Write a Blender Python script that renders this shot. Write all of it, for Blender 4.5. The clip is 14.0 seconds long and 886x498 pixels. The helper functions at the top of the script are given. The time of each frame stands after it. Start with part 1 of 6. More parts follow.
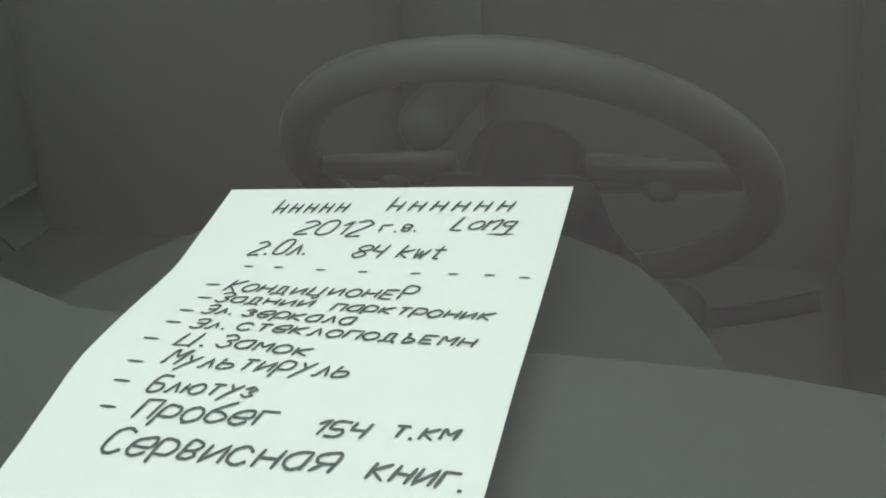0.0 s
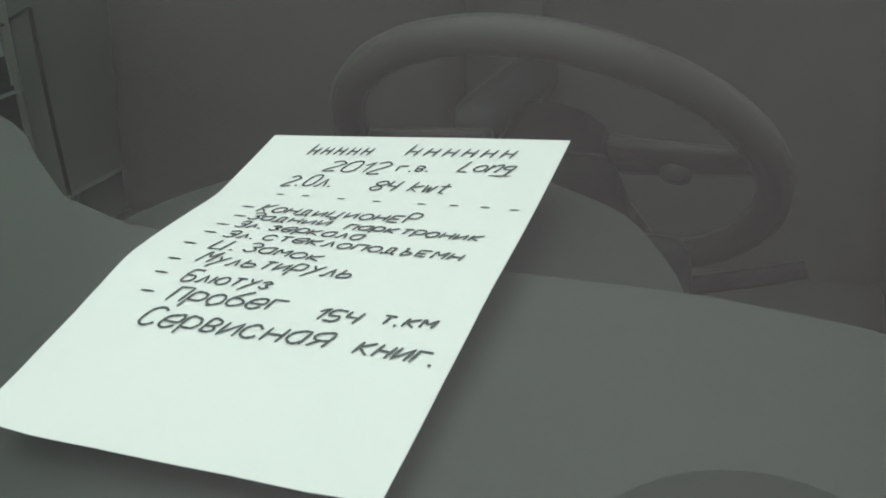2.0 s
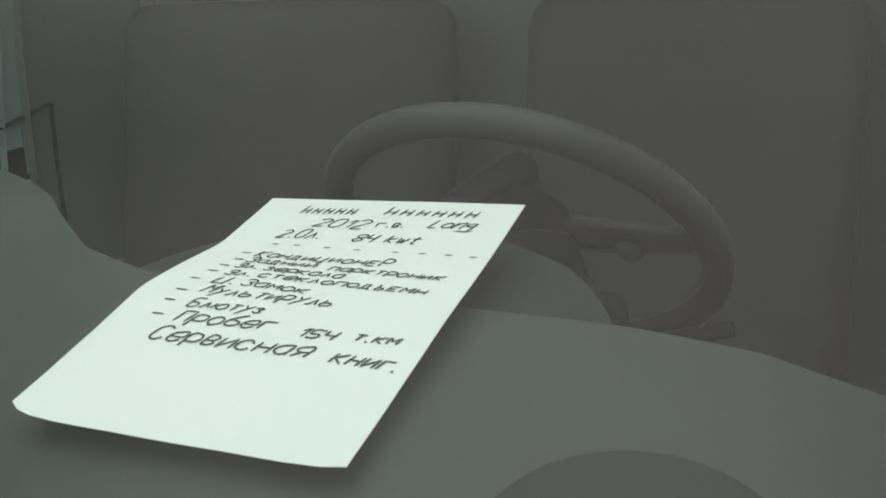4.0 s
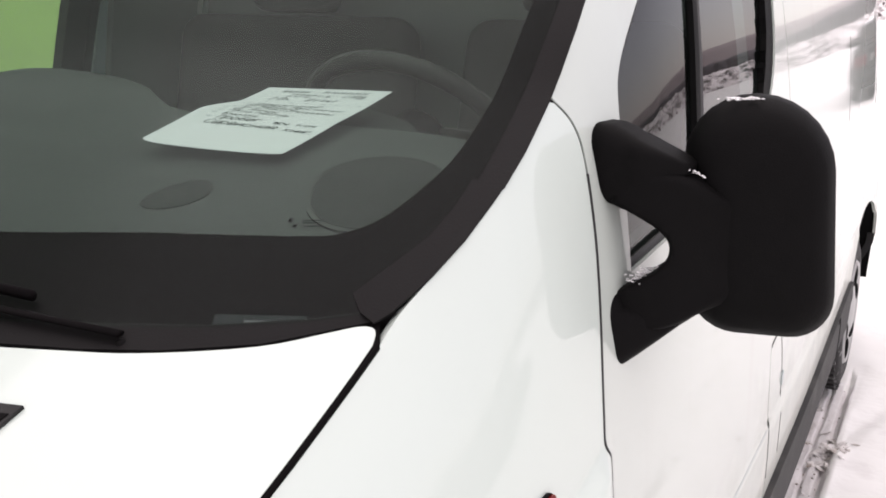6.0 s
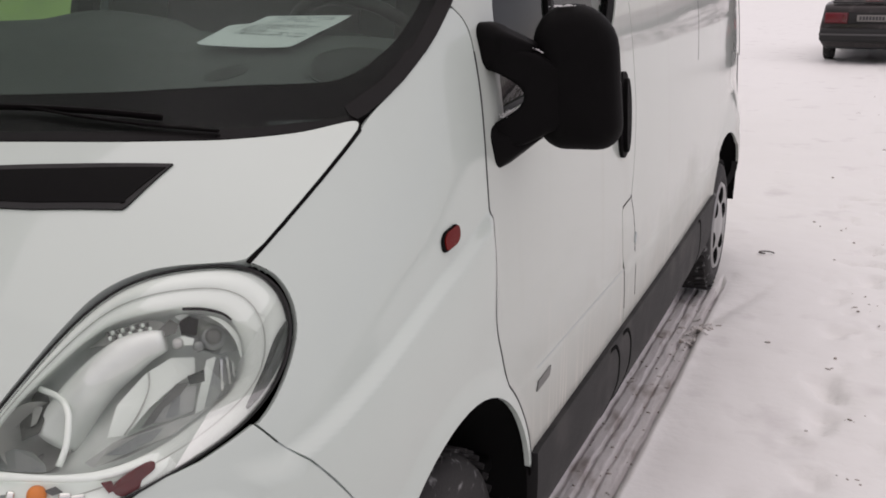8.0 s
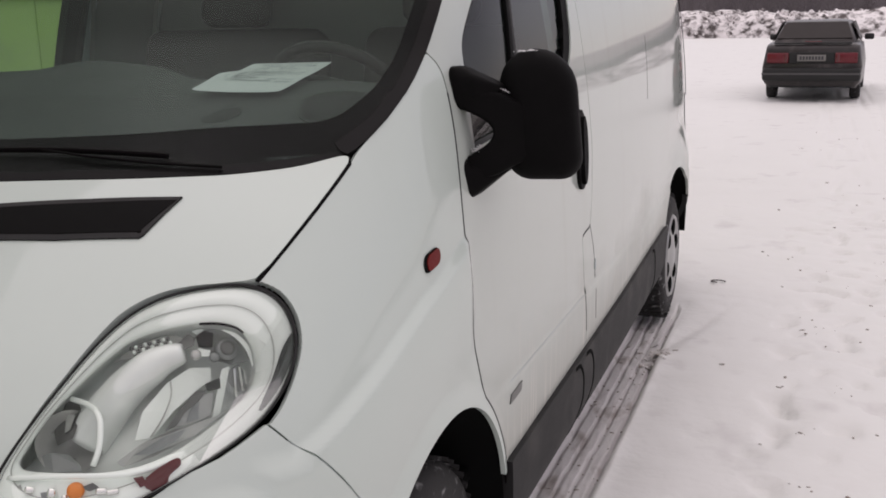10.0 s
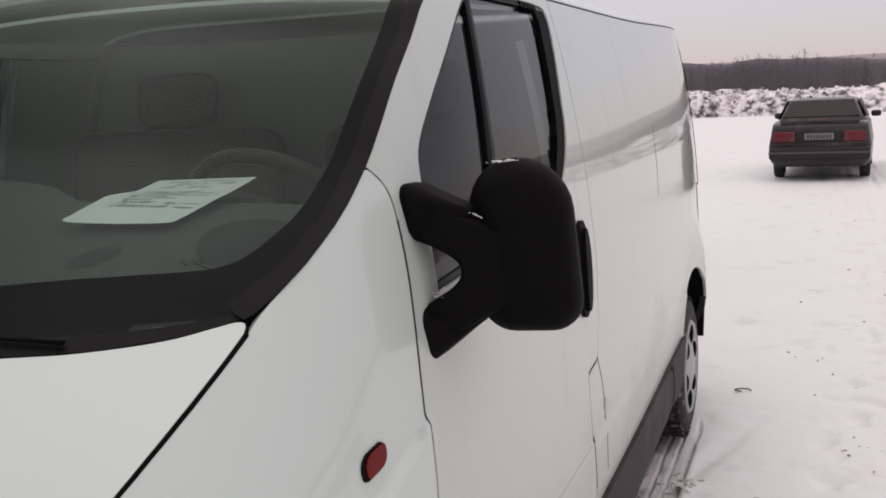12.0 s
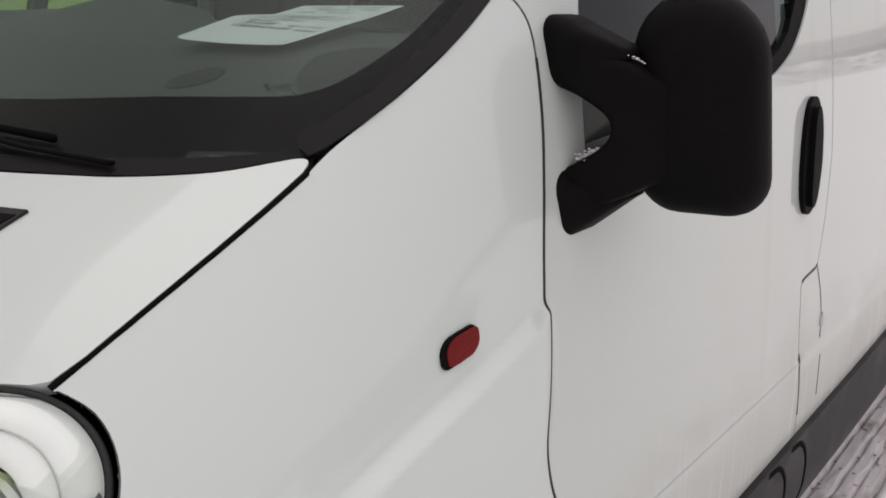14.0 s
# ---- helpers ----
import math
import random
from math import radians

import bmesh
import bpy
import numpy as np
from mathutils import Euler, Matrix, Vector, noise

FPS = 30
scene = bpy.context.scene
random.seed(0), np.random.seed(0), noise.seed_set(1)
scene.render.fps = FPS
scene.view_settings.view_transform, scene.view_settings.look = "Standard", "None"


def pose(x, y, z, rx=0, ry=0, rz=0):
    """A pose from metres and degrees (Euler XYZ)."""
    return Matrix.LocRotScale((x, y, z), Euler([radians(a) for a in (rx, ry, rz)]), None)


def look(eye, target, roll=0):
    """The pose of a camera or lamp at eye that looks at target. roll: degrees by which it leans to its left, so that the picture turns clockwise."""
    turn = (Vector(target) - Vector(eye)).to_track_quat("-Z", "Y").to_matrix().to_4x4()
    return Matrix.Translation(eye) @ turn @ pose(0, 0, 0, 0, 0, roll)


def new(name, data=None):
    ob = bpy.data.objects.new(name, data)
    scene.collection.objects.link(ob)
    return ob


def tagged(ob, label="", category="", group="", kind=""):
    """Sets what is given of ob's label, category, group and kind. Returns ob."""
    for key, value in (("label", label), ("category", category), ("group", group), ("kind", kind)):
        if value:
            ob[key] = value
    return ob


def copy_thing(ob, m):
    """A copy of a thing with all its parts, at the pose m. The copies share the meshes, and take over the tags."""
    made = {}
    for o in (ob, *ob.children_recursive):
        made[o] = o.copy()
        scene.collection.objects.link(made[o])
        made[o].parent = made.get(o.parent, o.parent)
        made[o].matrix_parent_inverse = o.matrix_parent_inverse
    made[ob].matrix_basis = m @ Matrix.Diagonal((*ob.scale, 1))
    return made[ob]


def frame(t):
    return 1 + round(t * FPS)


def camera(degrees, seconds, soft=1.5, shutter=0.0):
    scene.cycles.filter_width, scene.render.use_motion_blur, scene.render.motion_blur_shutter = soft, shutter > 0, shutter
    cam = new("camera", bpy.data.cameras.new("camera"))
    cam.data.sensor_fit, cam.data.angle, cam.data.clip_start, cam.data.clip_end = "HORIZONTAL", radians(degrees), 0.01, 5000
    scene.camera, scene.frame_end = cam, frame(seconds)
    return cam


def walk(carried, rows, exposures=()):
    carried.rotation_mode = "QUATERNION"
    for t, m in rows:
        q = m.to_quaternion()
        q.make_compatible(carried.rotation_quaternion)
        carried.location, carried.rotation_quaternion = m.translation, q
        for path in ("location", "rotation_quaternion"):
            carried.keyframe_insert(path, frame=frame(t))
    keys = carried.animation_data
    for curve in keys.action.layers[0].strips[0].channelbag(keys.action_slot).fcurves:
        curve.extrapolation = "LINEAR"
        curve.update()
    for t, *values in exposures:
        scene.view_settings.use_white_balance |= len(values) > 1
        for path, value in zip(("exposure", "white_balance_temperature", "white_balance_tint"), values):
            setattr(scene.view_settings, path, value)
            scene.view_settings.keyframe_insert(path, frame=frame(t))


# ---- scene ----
cam = camera(48.0, 14.0, soft=1.8)

PATH = [
    (0, (0.641, -0.131, 1.722), (-0.047, 1.513, 0.814), -7.6),
    (0.5, (0.644, -0.12, 1.726), (-0.048, 1.537, 0.846), -8.0),
    (1, (0.664, -0.131, 1.717), (-0.078, 1.521, 0.867), -7.5),
    (1.5, (0.687, -0.158, 1.706), (-0.085, 1.478, 0.854), -6.1),
    (2, (0.709, -0.196, 1.701), (-0.125, 1.415, 0.859), -6.1),
    (4.5, (0.822, -0.359, 1.689), (-0.026, 1.348, 1.084), -3.8),
    (5, (0.924, -0.555, 1.658), (0.069, 1.131, 1.006), -2.4),
    (5.5, (1.08, -0.709, 1.638), (0.116, 0.95, 1.075), -1.2),
    (6, (1.249, -0.887, 1.64), (0.355, 0.829, 1.134), 0.3),
    (6.5, (1.359, -1.129, 1.595), (0.647, 0.673, 1.097), -1.1),
    (7, (1.468, -1.347, 1.592), (0.694, 0.437, 1.125), -2.3),
    (7.5, (1.567, -1.509, 1.586), (0.781, 0.251, 1.052), -0.9),
    (10, (1.62, -1.827, 1.594), (0.93, -0.005, 1.142), -1.2),
    (10.5, (1.638, -1.695, 1.615), (0.943, 0.139, 1.224), -1.3),
    (11, (1.649, -1.556, 1.636), (0.903, 0.27, 1.302), -1.5),
    (11.5, (1.585, -1.417, 1.611), (0.857, 0.414, 1.27), -2.1),
    (12, (1.502, -1.253, 1.617), (0.792, 0.594, 1.328), -2.5),
    (12.5, (1.5, -1.06, 1.605), (0.568, 0.685, 1.309), -2.9),
    (13, (1.528, -0.947, 1.566), (0.453, 0.685, 1.138), -1.3),
    (13.5, (1.534, -0.934, 1.539), (0.396, 0.64, 1.06), -0.3),
    (14, (1.539, -0.929, 1.526), (0.397, 0.631, 1.017), 0.3),
]
EXPOSURES = [(0.0, 1.12), (2.2, 1.08), (4.5, 1.08), (5.0, 1.08), (5.5, 1.07), (6.0, 0.56), (6.5, 0.06), (7.0, -0.22), (7.5, -0.31), (11.0, -0.36), (12.0, -0.31), (12.5, -0.14), (13.0, -0.06), (14.0, -0.11)]
walk(cam, [(t, look(eye, target, roll)) for t, eye, target, roll in PATH], EXPOSURES)

# ---- light ----
world = bpy.data.worlds.new("overcast_sky")
scene.world = world
world.use_nodes = True
wn, wl = world.node_tree.nodes, world.node_tree.links
wn.clear()
sky = wn.new("ShaderNodeTexSky")
sky.sky_type, sky.sun_disc, sky.sun_elevation, sky.sun_rotation = "NISHITA", False, radians(63), radians(349)
sky_bg = wn.new("ShaderNodeBackground")
sky_bg.inputs["Strength"].default_value = 0.05
cloud_bg = wn.new("ShaderNodeBackground")
cloud_bg.inputs["Strength"].default_value = 0.755
# an overcast sky is brightest overhead, and its haze near the horizon slightly pink
direction = wn.new("ShaderNodeTexCoord")
height = wn.new("ShaderNodeSeparateXYZ")
gain = wn.new("ShaderNodeMapRange")
gain.inputs["To Min"].default_value, gain.inputs["To Max"].default_value = 0.60, 1.83
shade = wn.new("ShaderNodeVectorMath")
shade.operation = "SCALE"
wl.new(direction.outputs["Generated"], height.inputs[0])
wl.new(height.outputs["Z"], gain.inputs["Value"])
wl.new(gain.outputs["Result"], shade.inputs["Scale"])
tone = wn.new("ShaderNodeMix")
tone.data_type = "RGBA"
tone.inputs["A"].default_value, tone.inputs["B"].default_value = (1.0, 0.815, 0.93, 1), (1.0, 0.868, 0.852, 1)
low_sky = wn.new("ShaderNodeMapRange")
low_sky.inputs["From Max"].default_value = 0.35
wl.new(height.outputs["Z"], low_sky.inputs["Value"])
wl.new(low_sky.outputs["Result"], tone.inputs["Factor"])
wl.new(tone.outputs["Result"], shade.inputs[0])
wl.new(shade.outputs[0], cloud_bg.inputs["Color"])
both = wn.new("ShaderNodeAddShader")
wout = wn.new("ShaderNodeOutputWorld")
wl.new(sky.outputs[0], sky_bg.inputs["Color"])
wl.new(sky_bg.outputs[0], both.inputs[0])
wl.new(cloud_bg.outputs[0], both.inputs[1])
wl.new(both.outputs[0], wout.inputs["Surface"])

sun_data = bpy.data.lights.new("sun", "SUN")
sun_data.energy, sun_data.angle, sun_data.color = 0.55, radians(100), (1.0, 0.96, 0.93)
sun = new("sun", sun_data)
sun.matrix_world = look((-1, 5, 10), (0, 0, 0))


# ---- materials ----
def surface(name, base, rough=0.5, metal=0.0, vary=0.08, scale=6.0, bump=0.0, bump_scale=80.0, coat=0.0, spec=0.5, second=None, second_at=0.62, second_scale=3.0, stretch=(1, 1, 1)):
    """A node material: base colour with two scales of variation, an optional second colour in patches, and fine relief."""
    m = bpy.data.materials.new(name)
    m.use_nodes = True
    n, l = m.node_tree.nodes, m.node_tree.links
    b = n["Principled BSDF"]
    coord = n.new("ShaderNodeTexCoord")
    mapping = n.new("ShaderNodeMapping")
    mapping.inputs["Scale"].default_value = stretch
    l.new(coord.outputs["Object"], mapping.inputs["Vector"])
    noise_a = n.new("ShaderNodeTexNoise")
    noise_a.inputs["Scale"].default_value, noise_a.inputs["Detail"].default_value = scale, 6
    l.new(mapping.outputs[0], noise_a.inputs["Vector"])
    mix = n.new("ShaderNodeMix")
    mix.data_type = "RGBA"
    mix.inputs["A"].default_value = (*[c * (1 - vary) for c in base], 1)
    mix.inputs["B"].default_value = (*[min(c * (1 + vary), 1) for c in base], 1)
    l.new(noise_a.outputs["Fac"], mix.inputs["Factor"])
    colour = mix.outputs["Result"]
    if second:
        noise_b = n.new("ShaderNodeTexNoise")
        noise_b.inputs["Scale"].default_value, noise_b.inputs["Detail"].default_value = second_scale, 8
        l.new(mapping.outputs[0], noise_b.inputs["Vector"])
        ramp = n.new("ShaderNodeMapRange")
        ramp.inputs["From Min"].default_value, ramp.inputs["From Max"].default_value = second_at - 0.06, second_at + 0.1
        l.new(noise_b.outputs["Fac"], ramp.inputs["Value"])
        mix2 = n.new("ShaderNodeMix")
        mix2.data_type = "RGBA"
        mix2.inputs["B"].default_value = (*second, 1)
        l.new(ramp.outputs["Result"], mix2.inputs["Factor"])
        l.new(colour, mix2.inputs["A"])
        colour = mix2.outputs["Result"]
    l.new(colour, b.inputs["Base Color"])
    rr = n.new("ShaderNodeMapRange")
    rr.inputs["To Min"].default_value, rr.inputs["To Max"].default_value = max(rough - 0.06, 0.02), min(rough + 0.06, 1)
    l.new(noise_a.outputs["Fac"], rr.inputs["Value"])
    l.new(rr.outputs["Result"], b.inputs["Roughness"])
    b.inputs["Metallic"].default_value = metal
    b.inputs["Specular IOR Level"].default_value = spec
    b.inputs["Coat Weight"].default_value, b.inputs["Coat Roughness"].default_value = coat, 0.04
    if bump:
        noise_c = n.new("ShaderNodeTexNoise")
        noise_c.inputs["Scale"].default_value, noise_c.inputs["Detail"].default_value = bump_scale, 5
        l.new(mapping.outputs[0], noise_c.inputs["Vector"])
        bp = n.new("ShaderNodeBump")
        bp.inputs["Strength"].default_value, bp.inputs["Distance"].default_value = bump, 0.01
        l.new(noise_c.outputs["Fac"], bp.inputs["Height"])
        l.new(bp.outputs[0], b.inputs["Normal"])
    return m


def pane_glass(name, tint, ior=1.5, rough=0.01, fall=5.0):
    """Thin sheet glass: light passes straight through, tinted, and the surface mirrors by Fresnel."""
    m = bpy.data.materials.new(name)
    m.use_nodes = True
    n, l = m.node_tree.nodes, m.node_tree.links
    n.clear()
    out = n.new("ShaderNodeOutputMaterial")
    mix = n.new("ShaderNodeMixShader")
    clear = n.new("ShaderNodeBsdfTransparent")
    clear.inputs["Color"].default_value = (*tint, 1)
    shine = n.new("ShaderNodeBsdfGlossy")
    shine.inputs["Roughness"].default_value = rough
    facing_n = n.new("ShaderNodeLayerWeight")
    facing_n.inputs["Blend"].default_value = 0.5
    power = n.new("ShaderNodeMath")
    power.operation, power.inputs[1].default_value = "POWER", fall
    f0 = ((ior - 1) / (ior + 1)) ** 2
    sheen = n.new("ShaderNodeMath")
    sheen.operation, sheen.inputs[1].default_value, sheen.inputs[2].default_value = "MULTIPLY_ADD", 1 - f0, f0
    l.new(facing_n.outputs["Facing"], power.inputs[0])
    l.new(power.outputs[0], sheen.inputs[0])
    l.new(sheen.outputs[0], mix.inputs["Fac"])
    l.new(clear.outputs[0], mix.inputs[1])
    l.new(shine.outputs[0], mix.inputs[2])
    l.new(mix.outputs[0], out.inputs["Surface"])
    return m


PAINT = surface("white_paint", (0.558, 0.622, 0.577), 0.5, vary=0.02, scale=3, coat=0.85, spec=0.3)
# the same white with streaks, darkened to paint in the flank's weaker light
DOORPAINT = surface("streaked_shaded_white_paint", (0.502, 0.548, 0.506), 0.5, vary=0.02, scale=3, coat=1.0, spec=0.3, second=(0.480, 0.516, 0.472), second_at=0.64, second_scale=1.6, stretch=(7, 7, 0.5))


def splash(m, film, drip):
    """Dried road spray on the lower doors: a patchy dull film with thin drips run down through it."""
    n, l = m.node_tree.nodes, m.node_tree.links
    b = n["Principled BSDF"]

    def made(kind, **values):
        node = n.new(kind)
        for key, value in values.items():
            node.inputs[key.replace("_", " ")].default_value = value
        return node

    coord = n.new("ShaderNodeTexCoord")
    parts = n.new("ShaderNodeSeparateXYZ")
    l.new(coord.outputs["Object"], parts.inputs[0])
    cloudy = made("ShaderNodeTexNoise", Scale=3.2, Detail=7.0)
    l.new(coord.outputs["Object"], cloudy.inputs["Vector"])
    edge = n.new("ShaderNodeMath")
    edge.operation, edge.inputs[1].default_value = "MULTIPLY_ADD", 0.55
    l.new(cloudy.outputs["Fac"], edge.inputs[0])
    l.new(parts.outputs["Z"], edge.inputs[2])
    reach = made("ShaderNodeMapRange", From_Min=1.12, From_Max=0.86, To_Min=0.0, To_Max=0.75)
    l.new(edge.outputs[0], reach.inputs["Value"])
    mapping = made("ShaderNodeMapping", Scale=(55.0, 55.0, 1.6))
    l.new(coord.outputs["Object"], mapping.inputs["Vector"])
    runs = made("ShaderNodeTexNoise", Scale=1.0, Detail=3.0)
    l.new(mapping.outputs[0], runs.inputs["Vector"])
    line = made("ShaderNodeMapRange", From_Min=0.56, From_Max=0.68)
    l.new(runs.outputs["Fac"], line.inputs["Value"])
    drips = n.new("ShaderNodeMath")
    drips.operation = "MULTIPLY"
    l.new(line.outputs["Result"], drips.inputs[0])
    l.new(reach.outputs["Result"], drips.inputs[1])
    clean = b.inputs["Base Color"].links[0].from_socket
    last = clean
    for factor, tone in ((reach.outputs["Result"], film), (drips.outputs[0], drip)):
        mix = n.new("ShaderNodeMix")
        mix.data_type = "RGBA"
        mix.inputs["B"].default_value = (*tone, 1)
        l.new(factor, mix.inputs["Factor"])
        l.new(last, mix.inputs["A"])
        last = mix.outputs["Result"]
    l.new(last, b.inputs["Base Color"])
    gloss = made("ShaderNodeMapRange", From_Min=0.0, From_Max=0.75, To_Min=1.0, To_Max=0.25)
    l.new(reach.outputs["Result"], gloss.inputs["Value"])
    l.new(gloss.outputs["Result"], b.inputs["Coat Weight"])


splash(DOORPAINT, (0.43, 0.435, 0.395), (0.60, 0.595, 0.54))
BLACK = surface("black_moulded_plastic", (0.0042, 0.0039, 0.004), 0.62, vary=0.25, scale=30, bump=0.10, bump_scale=500, spec=0.06)
TRIM = surface("grey_black_sill_plastic", (0.0155, 0.0150, 0.0155), 0.65, vary=0.2, scale=14, bump=0.1, bump_scale=500, spec=0.3, second=(0.038, 0.036, 0.035), second_at=0.58, second_scale=5)
RUBBER = surface("black_rubber", (0.012, 0.012, 0.012), 0.7, vary=0.2, scale=20, bump=0.1, bump_scale=300)
TYRE = surface("tyre_rubber", (0.018, 0.017, 0.017), 0.8, vary=0.3, scale=18, bump=0.2, bump_scale=200, second=(0.30, 0.30, 0.30), second_at=0.66, second_scale=28)
COVER = surface("worn_black_plastic", (0.0060, 0.0053, 0.0055), 0.6, vary=0.2, scale=18, bump=0.06, bump_scale=400, spec=0.12)
FRIT = surface("black_ceramic_border", (0.0040, 0.0034, 0.0036), 0.6, vary=0.15, scale=9, spec=0.03)
SCREEN = pane_glass("windscreen_glass", (0.850, 0.932, 0.885), 1.20, 0.26, 7.0)
INNERFACE = pane_glass("windscreen_inner_face", (0.90, 0.955, 0.915), 1.265, 0.30, 4.8)
SIDEGLASS = pane_glass("side_glass", (0.60, 0.68, 0.64), 1.5)
LENS = pane_glass("clear_lamp_lens", (0.95, 0.96, 0.95), 1.40, 0.01, 9.0)
CHROME = surface("lamp_chrome", (0.86, 0.86, 0.84), 0.12, 1.0, vary=0.04, scale=12)
# the bowl's mottling paints in its blurred reflections
BOWL = surface("mottled_lamp_bowl", (0.76, 0.80, 0.77), 0.34, 0.25, vary=0.20, scale=28)
BEZEL = surface("silver_lamp_bezel", (0.90, 0.96, 0.91), 0.38, 0.0, vary=0.04, scale=10)
AMBER = surface("amber_bulb", (0.72, 0.22, 0.03), 0.3, vary=0.1, scale=40)
REDLENS = surface("red_lamp_plastic", (0.14, 0.007, 0.006), 0.35, vary=0.2, scale=60, spec=0.15)
DARKLENS = surface("dark_red_reflector", (0.10, 0.008, 0.012), 0.25, vary=0.2, scale=50, coat=0.4)
DASH = surface("dark_grey_dashboard_plastic", (0.0238, 0.0265, 0.0258), 0.62, vary=0.15, scale=10, spec=0.3)
GRILLE = surface("speaker_grille_cloth", (0.0160, 0.0180, 0.0170), 0.8, vary=0.15, scale=30, spec=0.2)
FABRIC = surface("charcoal_seat_fabric", (0.055, 0.053, 0.050), 0.9, vary=0.15, scale=14, spec=0.2)
LEATHER = surface("black_wheel_leather", (0.025, 0.024, 0.023), 0.5, vary=0.12, scale=20, spec=0.2)
LINER = surface("grey_headliner", (0.82, 0.82, 0.80), 0.85, vary=0.08, scale=30)
PILLAR = surface("pale_grey_pillar_trim", (0.40, 0.44, 0.44), 0.6, vary=0.06, scale=10)
BULKHEAD = surface("dark_grey_bulkhead", (0.215, 0.215, 0.20), 0.7, vary=0.15, scale=8)
PAPER = surface("white_paper", (0.485, 0.477, 0.502), 0.75, vary=0.025, scale=14, bump=0.06, bump_scale=60)
INK = surface("black_marker_ink", (0.012, 0.022, 0.024), 0.55, vary=0.3, scale=150)
STEEL = surface("silver_wheel_trim", (0.38, 0.38, 0.38), 0.38, 0.5, vary=0.12, scale=12, second=(0.25, 0.23, 0.22), second_at=0.62, second_scale=9)
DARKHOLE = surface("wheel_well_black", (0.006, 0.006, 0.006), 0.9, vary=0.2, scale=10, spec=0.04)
STICKER = surface("silver_grey_sticker", (0.018, 0.020, 0.021), 0.6, vary=0.08, scale=40, spec=0.1)
STICKTEXT = surface("pale_sticker_print", (0.05, 0.055, 0.057), 0.5, vary=0.05, scale=40)
# lamp greys that paint shade and reflections; also used on plain parts
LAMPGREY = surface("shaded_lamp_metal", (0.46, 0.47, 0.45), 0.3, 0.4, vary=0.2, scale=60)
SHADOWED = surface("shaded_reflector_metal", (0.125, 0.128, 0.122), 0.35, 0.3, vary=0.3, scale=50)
# dark tone for the reflection painted along the lens edge
LENSDARK = surface("dark_lens_reflection", (0.045, 0.052, 0.05), 0.3, vary=0.3, scale=30)
BADGE = surface("grey_chrome_badge", (0.27, 0.285, 0.28), 0.35, 0.6, vary=0.3, scale=120)
MIRROR = surface("mirror_glass", (0.85, 0.86, 0.86), 0.03, 1.0, vary=0.01, scale=5)


# ---- building helpers ----
def part(name, bm, material, parent, label="", smooth=True):
    """Links a bmesh as one mesh object under a thing or under a part."""
    me = bpy.data.meshes.new(name)
    bm.to_mesh(me)
    bm.free()
    me.materials.append(material)
    if smooth:
        me.polygons.foreach_set("use_smooth", [True] * len(me.polygons))
    ob = new(name, me)
    if parent:
        ob.parent = parent
    if label:
        ob["label"] = label
    return ob


def thing(name, label, category, group="", at=None):
    ob = new(name)
    ob.empty_display_size = 0.2
    if at is not None:
        ob.matrix_basis = at
    return tagged(ob, label, category, group)


def curve(keys, v):
    """The smooth value at v through (position, value) pairs."""
    ks, vs = [k for k, _ in keys], [w for _, w in keys]
    if v <= ks[0]:
        return vs[0] + (v - ks[0]) * (vs[1] - vs[0]) / (ks[1] - ks[0])
    if v >= ks[-1]:
        return vs[-1] + (v - ks[-1]) * (vs[-1] - vs[-2]) / (ks[-1] - ks[-2])
    i = max(j for j in range(len(ks) - 1) if ks[j] <= v)

    def slope(j):
        if j == 0:
            return (vs[1] - vs[0]) / (ks[1] - ks[0])
        if j == len(ks) - 1:
            return (vs[-1] - vs[-2]) / (ks[-1] - ks[-2])
        a, b = (vs[j] - vs[j - 1]) / (ks[j] - ks[j - 1]), (vs[j + 1] - vs[j]) / (ks[j + 1] - ks[j])
        return 0 if a * b <= 0 else 2 * a * b / (a + b)
    h = ks[i + 1] - ks[i]
    s = (v - ks[i]) / h
    return (1 + 2 * s) * (1 - s) ** 2 * vs[i] + s * (1 - s) ** 2 * h * slope(i) + s * s * (3 - 2 * s) * vs[i + 1] + s * s * (s - 1) * h * slope(i + 1)


def smoothstep(a, b, v):
    s = min(max((v - a) / (b - a), 0), 1)
    return s * s * (3 - 2 * s)


def spline(points, per=6, closed=False):
    """A smooth line through points of any dimension."""
    p = [Vector(q) for q in points]
    n, out = len(p), []
    for i in range(n if closed else n - 1):
        if closed:
            a, b, c, d = p[i - 1], p[i], p[(i + 1) % n], p[(i + 2) % n]
        else:
            a, b, c, d = p[max(i - 1, 0)], p[i], p[i + 1], p[min(i + 2, n - 1)]
        for k in range(per):
            s = k / per
            out.append(0.5 * (2 * b + (c - a) * s + (2 * a - 5 * b + 4 * c - d) * s * s + (3 * b - a - 3 * c + d) * s ** 3))
    if not closed:
        out.append(p[-1])
    return out


def clip(poly, axis, limit, keep_above):
    out = []
    for a, b in zip(poly, poly[1:] + poly[:1]):
        ina, inb = (a[axis] >= limit) == keep_above or a[axis] == limit, (b[axis] >= limit) == keep_above or b[axis] == limit
        if ina:
            out.append(a)
        if ina != inb:
            if a[axis] > b[axis]:
                lo, hi = b, a
            else:
                lo, hi = a, b
            s = (limit - lo[axis]) / (hi[axis] - lo[axis])
            q = [lo[0] + (hi[0] - lo[0]) * s, lo[1] + (hi[1] - lo[1]) * s]
            q[axis] = limit
            out.append(tuple(q))
    return out


